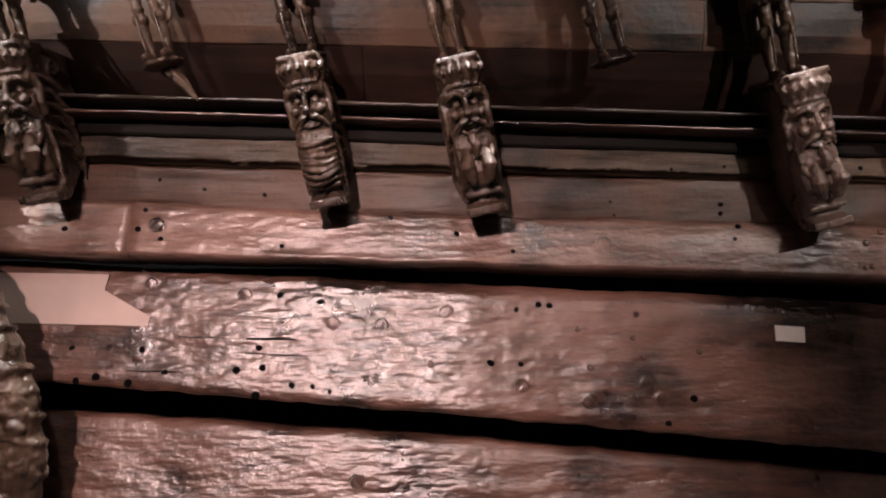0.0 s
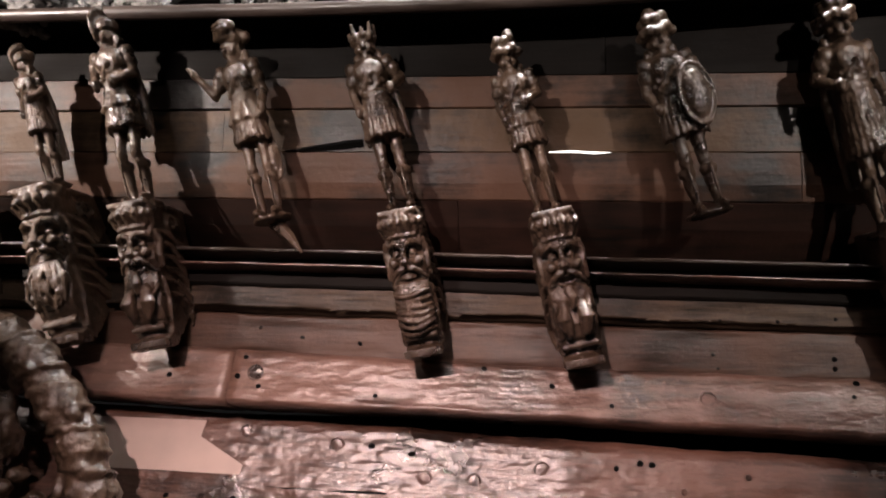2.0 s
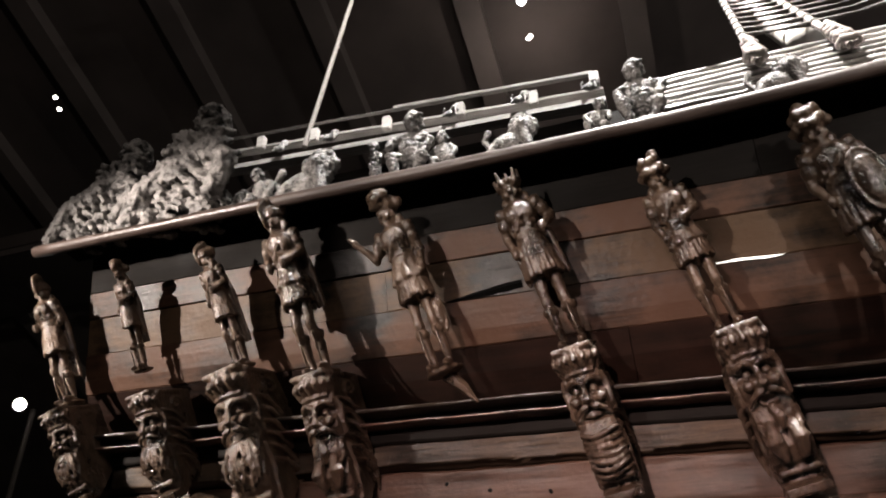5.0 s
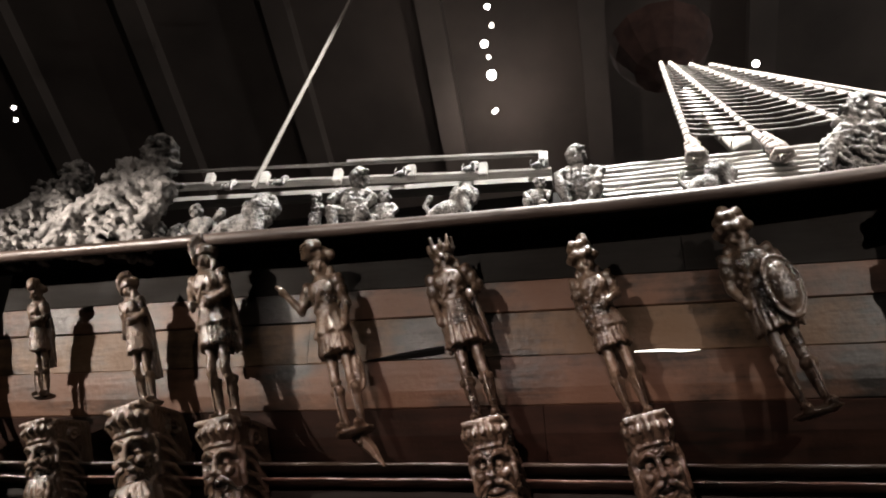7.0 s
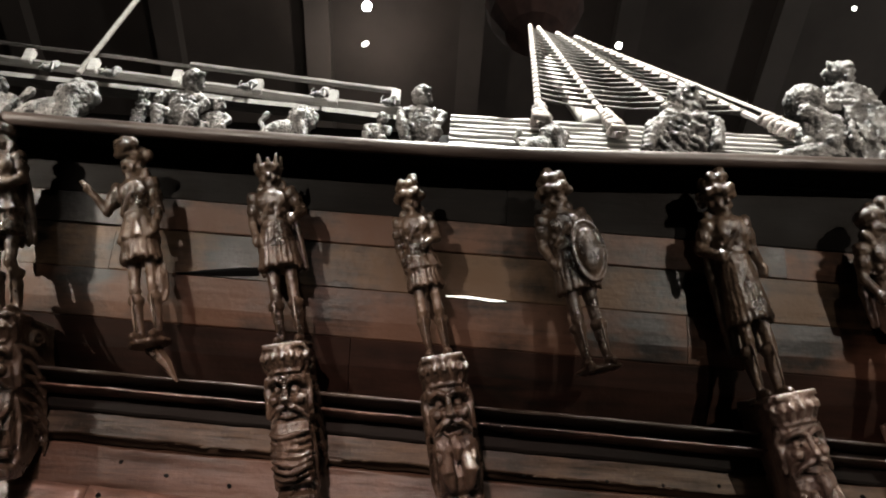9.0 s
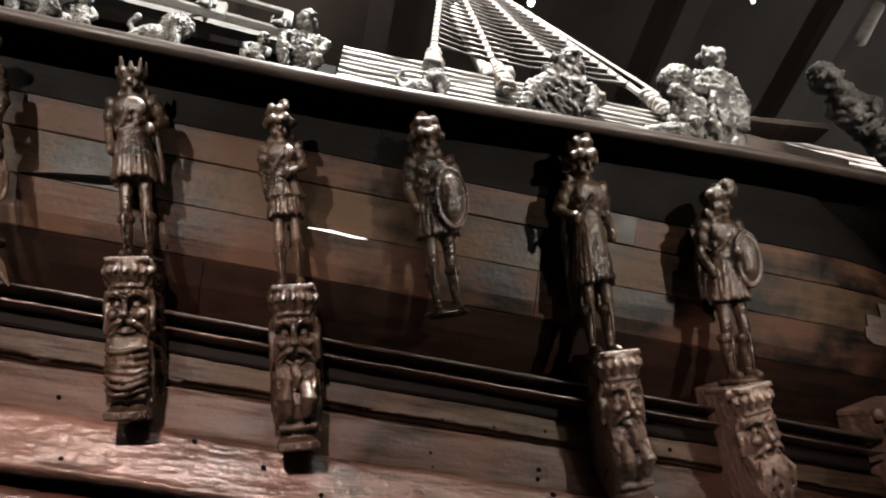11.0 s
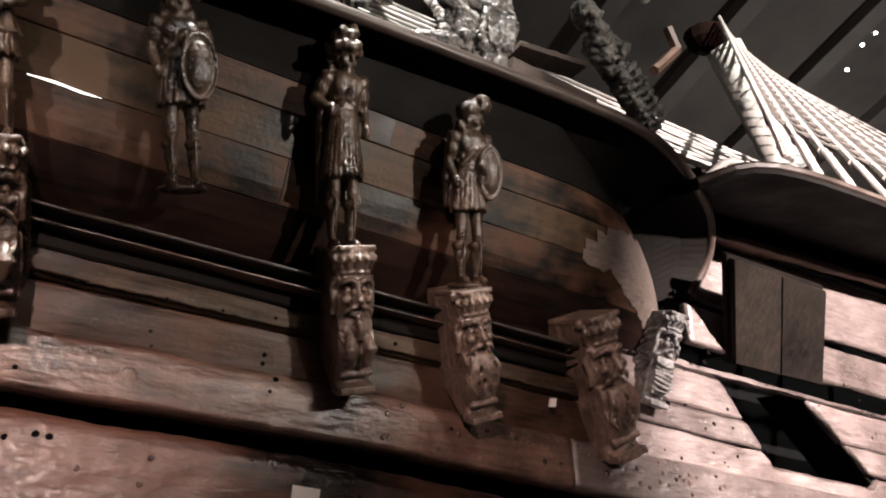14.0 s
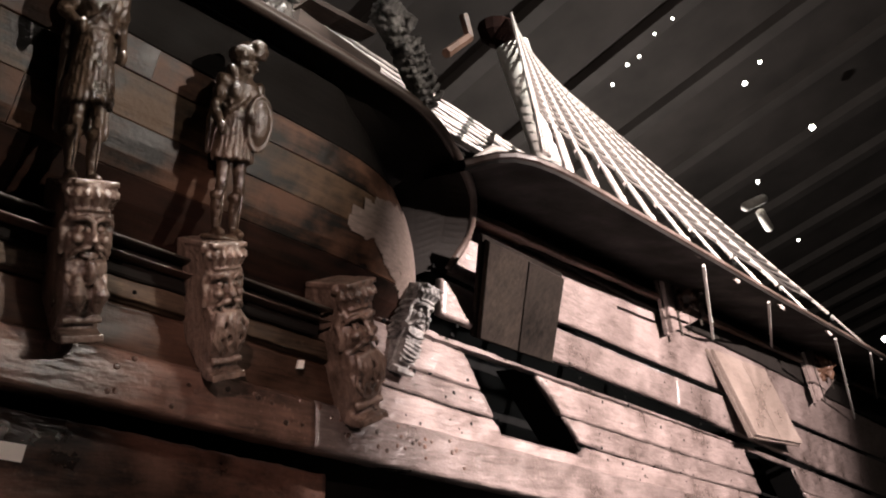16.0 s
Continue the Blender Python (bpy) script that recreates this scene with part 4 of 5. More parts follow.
                sp.append(Vector((0.13 * k, 0.20 + q * math.cos(a), 0.86 + 0.75 * q * math.sin(a))))
            tube(bm, sp, 0.016, 6)
            tube(bm, [(0.125 * k, 0.02, 0.10), (0.135 * k, 0.02, 0.34), (0.128 * k, -0.02, 0.48)], 0.014, 6)
    return bm


BRACKETS = [
    ((-3.946, 3.720, 2.729), (-4.139, 3.500, 3.289), 1, "locks", False, CARVED),
    ((-3.298, 3.720, 2.693), (-3.441, 3.500, 3.321), 0, "locks", True, CARVED),
    ((-2.600, 3.720, 2.512), (-2.835, 3.500, 3.376), 0, "locks", True, CARVED),
    ((-2.089, 3.720, 2.502), (-2.248, 3.500, 3.280), 1, "bulge", True, CARVED),
    ((-0.591, 3.720, 2.482), (-0.742, 3.500, 3.221), 0, "ripples", True, CARVED),
    ((0.235, 3.720, 2.442), (0.061, 3.500, 3.212), 1, "bulge", True, CARVED),
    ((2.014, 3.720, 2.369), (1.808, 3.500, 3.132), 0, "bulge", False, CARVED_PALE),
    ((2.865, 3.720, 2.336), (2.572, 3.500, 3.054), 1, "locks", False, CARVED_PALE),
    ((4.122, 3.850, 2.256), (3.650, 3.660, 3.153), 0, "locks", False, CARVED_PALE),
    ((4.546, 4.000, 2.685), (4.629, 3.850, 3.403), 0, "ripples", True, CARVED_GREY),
]
SAY = {"ripples": "with a rippled collar", "bulge": "with swollen cheeks and bulging chest", "locks": "with long curling beard"}
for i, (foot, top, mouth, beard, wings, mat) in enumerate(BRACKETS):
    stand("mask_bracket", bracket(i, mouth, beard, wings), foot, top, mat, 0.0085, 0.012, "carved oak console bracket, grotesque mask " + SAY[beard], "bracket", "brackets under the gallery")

# spear-shaped drop under one statue
bm = bmesh.new()
A, B = Vector((-1.474, 3.620, 3.219)), Vector((-1.308, 3.660, 3.048))
tube(bm, [A, A.lerp(B, 0.5) + Vector((0.012, 0, 0)), B], [0.045, 0.03, 0.006], 6)
tagged(part("hanging_drop", bm, CARVED), "pointed oak drop hanging below a statue base", "ornament")

# ---------------------------------------------------------------- carved scroll low by the stern
bm = bmesh.new()
path = smooth_path([(-3.247, 3.600, 2.494), (-2.971, 3.580, 2.551), (-2.729, 3.560, 2.434), (-2.518, 3.550, 2.233), (-2.350, 3.580, 2.003), (-2.256, 3.620, 1.780), (-2.159, 3.660, 1.535), (-2.118, 3.720, 1.268), (-2.135, 3.800, 0.924)], 7)
tube(bm, path, [0.115 + 0.012 * math.sin(i * 0.9) for i in range(len(path))], 14)
for i, p in enumerate(path):
    if i % 2 == 0:
        ball(bm, p + Vector((0.05 * math.sin(i), -0.08, 0.04 * math.cos(i * 1.7))), (0.05, 0.05, 0.035))
    if i % 3 == 0:
        d = (path[min(i + 1, len(path) - 1)] - path[max(0, i - 1)]).normalized()
        side = d.cross(Vector((0, 1, 0))).normalized()
        tube(bm, [p + side * 0.115 * math.cos(a) + Vector((0, 0.115, 0)) * math.sin(a) + d * 0.05 * math.cos(a) for a in [math.tau * k / 12 for k in range(13)]], 0.018, 7)
rr = random.Random(5)
for i in range(46):
    p = path[rr.randrange(8, len(path))]
    ball(bm, p + Vector((-rr.uniform(0.1, 0.62), rr.uniform(-0.02, 0.14), rr.uniform(-0.22, 0.12))), (rr.uniform(0.03, 0.09), 0.06, rr.uniform(0.03, 0.1)))
ob = part("carved_scroll", bm, CARVED)
rm = ob.modifiers.new("carve", "REMESH")
rm.mode, rm.voxel_size, rm.use_smooth_shade = "VOXEL", 0.012, True
chisel(ob, 0.06, 0.03)
chisel(ob, 0.02, 0.012)
tagged(ob, "large carved oak scroll twisted like rope against the hull", "carving")
bm = bmesh.new()
ball(bm, (-2.659, 3.900, 1.214), (0.13, 0.12, 0.22), u=20, v=14)
tagged(part("smooth_carving", bm, NEWWOOD, smooth=True), "pale polished rounded carving beside the scroll", "carving")

# ---------------------------------------------------------------- sculptures on the cornice


def crouching(seed, kind):
    """A weathered figure of height 1, as joined masses: lion, child, pair, term."""
    r = random.Random(seed)
    bm = bmesh.new()
    j = lambda a: r.uniform(-a, a)
    if kind == "lion":
        ball(bm, (0, 0, 0.32), (0.42, 0.22, 0.28))
        ball(bm, (0.28, -0.05, 0.62), (0.24, 0.22, 0.26))
        for i in range(14):
            a = math.tau * i / 14
            ball(bm, (0.28 + 0.24 * math.cos(a), -0.06, 0.62 + 0.26 * math.sin(a)), 0.09 + j(0.02), u=8, v=6)
        limb(bm, [(0.3, -0.2, 0.5), (0.42, -0.22, 0.05)], [0.11, 0.09])
        limb(bm, [(-0.2, -0.1, 0.3), (-0.42, -0.16, 0.06)], [0.15, 0.09])
        limb(bm, [(-0.4, 0, 0.3), (-0.55, 0, 0.55), (-0.45, 0, 0.75)], [0.06, 0.05, 0.07])
        ball(bm, (0.3, -0.26, 0.58), (0.1, 0.1, 0.09))
    elif kind == "child":
        ball(bm, (0, 0, 0.45), (0.17, 0.14, 0.26))
        head(bm, (j(0.05), -0.04, 0.84), 0.27, j(0.8), False)
        for k in (-1, 1):
            limb(bm, [(0.13 * k, 0, 0.62), (0.25 * k, -0.06, 0.48 + j(0.1)), (0.2 * k + j(0.1), -0.14, 0.35 + j(0.15))], [0.07, 0.06, 0.05])
            limb(bm, [(0.09 * k, 0, 0.3), (0.2 * k, -0.14, 0.26 + j(0.05)), (0.12 * k, -0.1, 0.02)], [0.1, 0.08, 0.05])
        ball(bm, (0.1, 0, 0.04), (0.3, 0.16, 0.05))
    elif kind == "globe":
        ball(bm, (0.0, -0.02, 0.84), 0.19, u=20, v=14)
        ball(bm, (0.14, 0.0, 0.42), (0.26, 0.2, 0.27))
        for i in range(16):
            ball(bm, (0.14 + j(0.26), -0.12 + j(0.06), 0.42 + j(0.24)), 0.07, u=8, v=6)
        limb(bm, [(0.2, -0.1, 0.5), (-0.1, -0.16, 0.6), (-0.05, -0.1, 0.7)], [0.09, 0.07, 0.05])
        limb(bm, [(0.3, 0, 0.25), (-0.1, -0.1, 0.12), (-0.35, -0.08, 0.04)], [0.12, 0.09, 0.06])
    elif kind == "standing":
        lathe(bm, [(0.0, 0.15), (0.04, 0.16), (0.35, 0.12), (0.52, 0.10)], squash=0.8, pleats=9, depth=0.12, sides=45)
        lathe(bm, [(0.5, 0.10), (0.62, 0.125), (0.72, 0.13), (0.79, 0.06), (0.84, 0.045)], squash=0.75)
        head(bm, (0, -0.03, 0.9), 0.155, 0.3, True)
        for i in range(12):
            a = math.tau * i / 12
            ball(bm, (0.075 * math.cos(a), 0.02 + 0.07 * math.sin(a), 0.96 + j(0.02)), 0.03, u=8, v=6)
        limb(bm, [(-0.13, 0, 0.72), (-0.19, -0.03, 0.55), (-0.05, -0.13, 0.5)], [0.05, 0.045, 0.035])
        limb(bm, [(0.13, 0, 0.72), (0.2, 0, 0.56), (0.16, -0.08, 0.4)], [0.05, 0.045, 0.035])
        for i in range(9):
            limb(bm, [(-0.1 + 0.03 * i, -0.11, 0.5), (-0.11 + 0.03 * i + j(0.04), -0.13, 0.2)], [0.02, 0.024], 6)
    elif kind == "term":
        head(bm, (0, -0.05, 0.88), 0.2, -0.5, True)
        lathe(bm, [(0.0, 0.08), (0.3, 0.075), (0.55, 0.09), (0.7, 0.115), (0.78, 0.055)], squash=0.9)
        limb(bm, [(0.1, -0.02, 0.7), (0.13, -0.08, 0.58), (0.0, -0.13, 0.55)], [0.04, 0.035, 0.03], 6)
        for i in range(20):
            z = r.uniform(0.12, 0.72)
            ball(bm, (j(0.09), -0.08 + j(0.03), z), (0.03, 0.035, 0.022), u=8, v=6)
        for i in range(8):
            tube(bm, [(-0.1, -0.1, 0.08 + 0.055 * i), (0, -0.13, 0.06 + 0.055 * i), (0.1, -0.1, 0.08 + 0.055 * i)], 0.018, 6)
    else:
        for i in range(70):
            z = 0.04 + 0.78 * (i // 5) / 14 + j(0.02)
            w = 0.24 * (1 - 0.55 * z)
            tilt = Matrix.Rotation(0.65 + j(0.35), 4, "Y") @ Matrix.Rotation(j(0.5) + 0.4, 4, "X")
            at = Matrix.Translation((w * (-1 + 0.5 * (i % 5)) + 0.12 * z + j(0.04), -0.07 + j(0.05), z))
            q = r.uniform(0.7, 1.25)
            bmesh.ops.create_cube(bm, size=1, matrix=at @ tilt @ Matrix.Diagonal((0.125 * q, 0.13, 0.034, 1)))
        ball(bm, (0.03, 0.05, 0.4), (0.11, 0.08, 0.38))
        head(bm, (0.14, -0.05, 0.86), 0.26, 0.2, True)
        limb(bm, [(0.1, -0.05, 0.6), (0.36, -0.14, 0.42), (0.3, -0.18, 0.16)], [0.09, 0.07, 0.06])
        limb(bm, [(-0.05, -0.05, 0.55), (-0.28, -0.12, 0.34), (-0.36, -0.14, 0.06)], [0.1, 0.08, 0.06])
    return bm


UPPER = [  # foot, top, kind, words
    ((-3.938, 3.300, 4.422), (-3.869, 3.300, 5.254), "heap", "hunched armoured rider"),
    ((-3.198, 3.300, 4.380), (-3.253, 3.300, 5.379), "heap", "large helmeted rider leaning forward"),
    ((-2.816, 3.300, 4.427), (-2.848, 3.300, 4.589), "lion", "small crouching lion"),
    ((-2.605, 3.300, 4.432), (-2.670, 3.300, 4.747), "child", "slender small figure"),
    ((-2.300, 3.300, 4.425), (-2.306, 3.300, 4.775), "lion", "crouching lion with raised tail"),
    ((-1.807, 3.350, 4.480), (-1.843, 3.350, 4.780), "term", "narrow herm post"),
    ((-1.575, 3.300, 4.429), (-1.532, 3.300, 4.901), "child", "seated youth leaning on a chest"),
    ((-1.360, 3.330, 4.462), (-1.349, 3.330, 4.722), "child", "little winged child"),
    ((-0.922, 3.300, 4.440), (-0.922, 3.300, 4.677), "lion", "small lion facing outward"),
    ((-0.416, 3.360, 4.499), (-0.386, 3.360, 4.720), "child", "small seated child half hidden"),
    ((-0.148, 3.300, 4.443), (-0.128, 3.300, 4.891), "child", "tall seated youth with spread arms"),
    ((0.567, 3.300, 4.451), (0.570, 3.300, 4.665), "lion", "low crouching lion"),
    ((1.385, 3.300, 4.471), (1.390, 3.300, 5.020), "heap", "woman beside coiled ropes"),
    ((2.164, 3.300, 4.491), (2.208, 3.300, 5.056), "globe", "kneeling figure bearing a globe"),
    ((2.472, 3.270, 4.467), (2.477, 3.270, 5.290), "standing", "robed standing woman"),
    ((3.950, 3.300, 4.516), (3.161, 3.220, 5.257), "term", "tall leaning herm above the gallery end"),
]
for i, (foot, top, kind, words) in enumerate(UPPER):
    if foot[0] < 3:
        foot, top = [(0.1 + (x - 0.1) * 1.06, y * 1.06, 1.7 + (z - 1.7) * 1.06) for x, y, z in ((foot[0], foot[1], foot[2] - 0.06), top)]
    stand("cornice_sculpture", crouching(i + 11, kind), foot, top, CARVED_GREY, 0.012, 0.065, "grey weathered oak carving, " + words, "sculpture", "sculptures on the cornice")

# ---------------------------------------------------------------- upper works
upper = thing("upper_works", "grey upper planking and rails above the cornice", "ship railing", kind="structure")
# Black panels paint the dark recess behind rails and clinker planks.
bm = bmesh.new()
box(bm, (-4.4, 4.75, 4.3), (0.0, 4.9, 5.78))
part("back_wall", bm, SHADE_BLACK, upper)
bm = bmesh.new()
box(bm, (0.0, 5.0, 4.3), (9.0, 5.1, 6.0))
part("back_wall", bm, SHADE_BLACK, upper)


def bar(name, a, b, h, d, mat, parent, label=""):
    bm = bmesh.new()
    a, b = Vector(a), Vector(b)
    n = 12
    rings(bm, [[p + Vector((0, 0, -h / 2)), p + Vector((0, d, -h / 2)), p + Vector((0, d, h / 2)), p + Vector((0, 0.006, h / 2)), p + Vector((0, -0.004, h / 2 - 0.01))] for p in [a.lerp(b, k / n) + Vector((0, 0, 0.008 * noise.noise((k * 0.9, h * 77, 0)))) for k in range(n + 1)]])
    return part(name, bm, mat, parent, label)


bar("rail", (-4.142, 4.620, 6.072), (-0.395, 4.620, 5.831), 0.055, 0.12, GREYWOOD, upper, "bright grey top rail")
bar("rail", (-4.310, 4.720, 6.375), (-0.405, 4.720, 6.032), 0.03, 0.10, GREYWOOD, upper)
bar("rail", (-4.437, 4.850, 6.690), (-0.482, 4.850, 6.355), 0.016, 0.04, GREYWOOD, upper)
bar("rail", (-2.393, 4.850, 6.538), (-0.482, 4.850, 6.369), 0.035, 0.05, GREYWOOD, upper)
for a in ((-3.753, 4.680, 6.381), (-3.154, 4.680, 6.312), (-2.393, 4.680, 6.237), (-1.675, 4.680, 6.187), (-1.004, 4.680, 6.113), (-0.466, 4.680, 6.166)):
    bm = bmesh.new()
    x, y, z = a
    box(bm, (x - 0.04, y, z - 0.10), (x + 0.04, y + 0.07, z + 0.05), 0.008)
    part("post", bm, GREYWOOD, upper)
for k, a in enumerate(((-3.455, 4.600, 6.127), (-2.919, 4.600, 6.106), (-1.736, 4.600, 6.047), (-1.112, 4.600, 6.016), (-0.514, 4.600, 5.974))):
    stand("rail_head", crouching(60 + k, "lion"), (a[0], a[1], a[2] - 0.05), (a[0] + 0.02, a[1], a[2] + 0.09), CARVED_GREY, 0.05, 0.03, "small carved head resting on the grey rail", "carving", "heads on the rail")
Z0 = (0.383, 4.750, 5.696)[2]
Z1 = (0.373, 4.750, 6.170)[2]
for k in range(7):
    z = Z0 + (Z1 - Z0) * k / 6
    part("clinker_plank", board(0.02, 8.6, (lambda z: lambda x: z - 0.038 - 0.004 * x)(z), (lambda z: lambda x: z + (Z1 - Z0) / 6 - 0.07 - 0.004 * x)(z), const(4.72 + 0.03 * k), 0.1, lean=-0.012, seed=90 + k, wob=0.01), GREYWOOD, upper)
bar("rail", (3.074, 3.750, 5.228), (3.734, 3.750, 5.311), 0.05, 0.2, EDGE, upper)
bar("rail", (2.979, 3.700, 4.955), (3.785, 3.700, 4.910), 0.16, 0.2, EDGE, upper, "brown oak beam of the upper gallery")
bm = bmesh.new()
tube(bm, smooth_path([(4.425, 3.300, 4.261), (4.498, 3.250, 4.339), (4.620, 3.200, 4.450), (4.743, 3.150, 4.458)], 5), [0.02 + 0.012 * math.sin(i * 0.2) for i in range(16)], 8)
tagged(part("curved_knee", bm, MAST, smooth=True), "pale curved wooden knee at the channel's end", "knee")

# ---------------------------------------------------------------- gunport lids


def lid(a, b, w, mat, face, label, straps=True, across=None):
    a, b = Vector(a), Vector(b)
    up = (b - a)
    h = up.length
    z = up.normalized()
    x = Vector((1, 0, 0))
    x = (x - z * x.dot(z)).normalized()
    y = z.cross(x)
    x = Vector(across) if across else x
    M = Matrix.Translation(a) @ Matrix((x, y, z)).transposed().to_4x4()
    ob = thing("gunport_lid", label, "gunport lid", "open gunport lids")

    def piece(nm, lo, hi, mt, bev=0.008, words=""):
        bm = bmesh.new()
        box(bm, lo, hi, bev)
        bmesh.ops.transform(bm, matrix=M, verts=bm.verts)
        return part(nm, bm, mt, ob, words)
    n = 2
    for k in range(n):
        piece("board", (-w / 2 + w * k / n + 0.003, 0, 0), (-w / 2 + w * (k + 1) / n - 0.003, 0.06, h * (1 - 0.01 * (k % 2))), mat)
    piece("outer_board", (-w / 2 - 0.03, 0.062, -0.03), (w / 2 + 0.03, 0.12, h + 0.03), mat)
    for k in (-1, 1) if straps else ():
        strap = piece("hinge", (k * w * 0.3 - 0.03, -0.012, -0.10), (k * w * 0.3 + 0.03, 0.0, h * 0.7), IRON, 0.003, "iron strap hinge")
        for t in (0.1, 0.35, 0.6):
            bm = bmesh.new()
            ball(bm, M @ Vector((k * w * 0.3, -0.014, h * t)), 0.018, u=8, v=6)
            part("bolt", bm, IRON, strap)
    if face:
        bm = bmesh.new()
        head(bm, (0, 0, 0), 0.42 * h, 0.0, True)
        for i in range(12):
            t = math.tau * i / 12
            ball(bm, (0.26 * h * math.cos(t), 0.05, 0.28 * h * math.sin(t)), 0.07 * h, u=8, v=6)
        bmesh.ops.transform(bm, matrix=M @ Matrix.Translation((0, -0.04, h * 0.52)), verts=bm.verts)
        mask = part("lion_mask", bm, RED, ob, "reddish carved lion mask")
        rm = mask.modifiers.new("carve", "REMESH")
        rm.mode, rm.voxel_size, rm.use_smooth_shade = "VOXEL", 0.02, True
    return ob


lid((6.104, 4.000, 3.182), (5.593, 3.520, 3.855), 1.16, LID_SHADED, False, "plain oak gunport lid propped open above its port, shade painted in", False, (1, 0, 0))
lid((12.48, 3.720, 3.085), (11.72, 3.960, 4.20), 2.05, BARE, False, "pale oak gunport lid swung half open", False, (1, 0, 0.05))
lid((9.747, 3.860, 4.294), (9.416, 3.840, 5.035), 1.15, HULL_SIDE, True, "open gunport lid with carved lion mask inside")
lid((15.794, 3.840, 4.391), (15.416, 3.920, 5.224), 1.5, HULL_SIDE, True, "open gunport lid with lion mask below the channel")
# ---------------------------------------------------------------- channel, shrouds, masts
channel = thing("channel", "broad plank shelf carrying the shrouds, underside shade painted black", "channel")
OUT = smooth_path([(4.35, 3.25, 4.16), (4.85, 2.95, 4.32), (6.7, 2.93, 4.46), (10.9, 2.93, 4.68), (16.4, 2.93, 5.02), (24, 2.93, 5.5)], 5)
# Shelf is black all over to hold the shade of its underside.
bm = bmesh.new()
rings(bm, [[p, (p.x + 0.05, 4.1, p.z + 0.12), (p.x + 0.05, 4.1, p.z + 0.24), p + Vector((0, 0.0, 0.10))] for p in OUT])
part("shelf", bm, SHADE_BLACK, channel)
bm = bmesh.new()
tube(bm, [p + Vector((0, 0, 0.06)) for p in OUT], 0.03, 6)
part("edge_batten", bm, EDGE, channel)
part("moulding", board(4.4, 24, line((4.4, 4.22), (24, 5.2)), line((4.4, 4.30), (24, 5.29)), const(3.93), 0.2, seed=3.3, wob=0.01), HULL_PALE, channel, "worn moulding along the hull")
# Strip right under the shelf, black in place of the shade there.
part("side_plank", board(4.4, 24, line((4.4, 4.30), (24, 4.40)), line((4.4, 4.48), (24, 5.75)), const(4.02), 0.2, seed=5.3, wob=0.01), SHADE_BLACK, channel)


def rope(bm, a, b, r, sag=0.0, n=6, sides=6):
    a, b = Vector(a), Vector(b)
    tube(bm, [a.lerp(b, k / n) - Vector((0, 0, sag * math.sin(math.pi * k / n))) for k in range(n + 1)], r, sides)


def rigging(name, bases, tops, r, levels, words, dead=True):
    ob = thing(name, words, "rigging")
    for a, b in zip(bases, tops):
        a, b = Vector(a), Vector(b)
        bm = bmesh.new()
        rope(bm, a.lerp(b, 0.12 if dead else 0), b, r, n=10, sides=7)
        part("shroud", bm, ROPE, ob)
        if dead:
            d = (b - a).normalized()
            for t in (0.03, 0.11):
                bm = bmesh.new()
                q = a.lerp(b, t)
                ball(bm, q, (0.06, 0.04, 0.06), u=10, v=8)
                part("deadeye", bm, GREYWOOD, ob, smooth=True)
            for s in (-0.05, 0.0, 0.05):
                bm = bmesh.new()
                rope(bm, a + Vector((s, 0, 0)), a.lerp(b, 0.11) + Vector((s, -0.02, 0)), r * 0.6, n=2)
                part("lanyard", bm, ROPE, ob)
    for k in range(levels):
        t = 0.16 + 0.82 * k / levels
        pts = [Vector(a).lerp(Vector(b), t) for a, b in zip(bases, tops)]
        bm = bmesh.new()
        line_pts = []
        for p, q in zip(pts, pts[1:]):
            line_pts += [p, p.lerp(q, 0.5) - Vector((0, 0, 0.012 * (q - p).length))]
        line_pts.append(pts[-1])
        tube(bm, line_pts, [r * (0.95 if i % 2 == 0 else 0.28) for i in range(len(line_pts))], 5)
        part("ratline", bm, ROPE_DIM, ob)
        if not dead:
            for a, b in zip(bases, tops):
                d = (Vector(b) - Vector(a)).normalized()
                p = Vector(a).lerp(Vector(b), t)
                bm = bmesh.new()
                tube(bm, [p - d * 0.03, p - d * 0.02, p + d * 0.02, p + d * 0.03], [r * 0.9, r * 1.28, r * 1.28, r * 0.9], 7)
                part("lashing", bm, ROPE_DIM, ob)
    if not dead:
        rnd = random.Random(8)
        for a, b in zip(bases, tops):
            bm = bmesh.new()
            coil = [Vector(a).lerp(Vector(b), 0.0035 * j) + Vector((0.085 * math.sin(j * 1.3) * (1 - j / 40), -0.04 + 0.06 * math.cos(j * 1.3), rnd.uniform(-0.02, 0.02))) for j in range(30)]
            tube(bm, coil, [rnd.uniform(0.026, 0.042) for j in coil], 7)
            part("foot_lashing", bm, ROPE, ob, "thick rope lashing", smooth=True)
    return ob


rigging("mizzen_shrouds", [(0.789, 4.700, 5.912), (1.455, 4.700, 5.853), (2.266, 4.700, 5.919), (3.008, 4.700, 5.942)], [(1.125, 7.600, 10.508), (1.262, 7.650, 10.540), (1.556, 7.700, 10.497), (1.844, 7.750, 10.491)], 0.034, 21, "pale hemp mizzen shrouds with ratlines", dead=False)
MAINTOP = (11.689, 8.600, 12.871)
rigging("main_shrouds", [(5.033, 2.970, 4.521), (5.427, 2.970, 4.441), (5.896, 2.970, 4.448), (6.452, 2.970, 4.493), (7.102, 2.970, 4.513), (7.988, 2.970, 4.542), (9.120, 2.970, 4.564), (10.728, 2.970, 4.625), (12.973, 2.970, 4.750), (16.331, 2.970, 5.005)],
        [(MAINTOP[0] + 0.08 * k, MAINTOP[1] + 0.03 * k, MAINTOP[2] - 0.06 * k) for k in range(10)], 0.036, 30, "pale hemp main shrouds with deadeyes and ratlines")
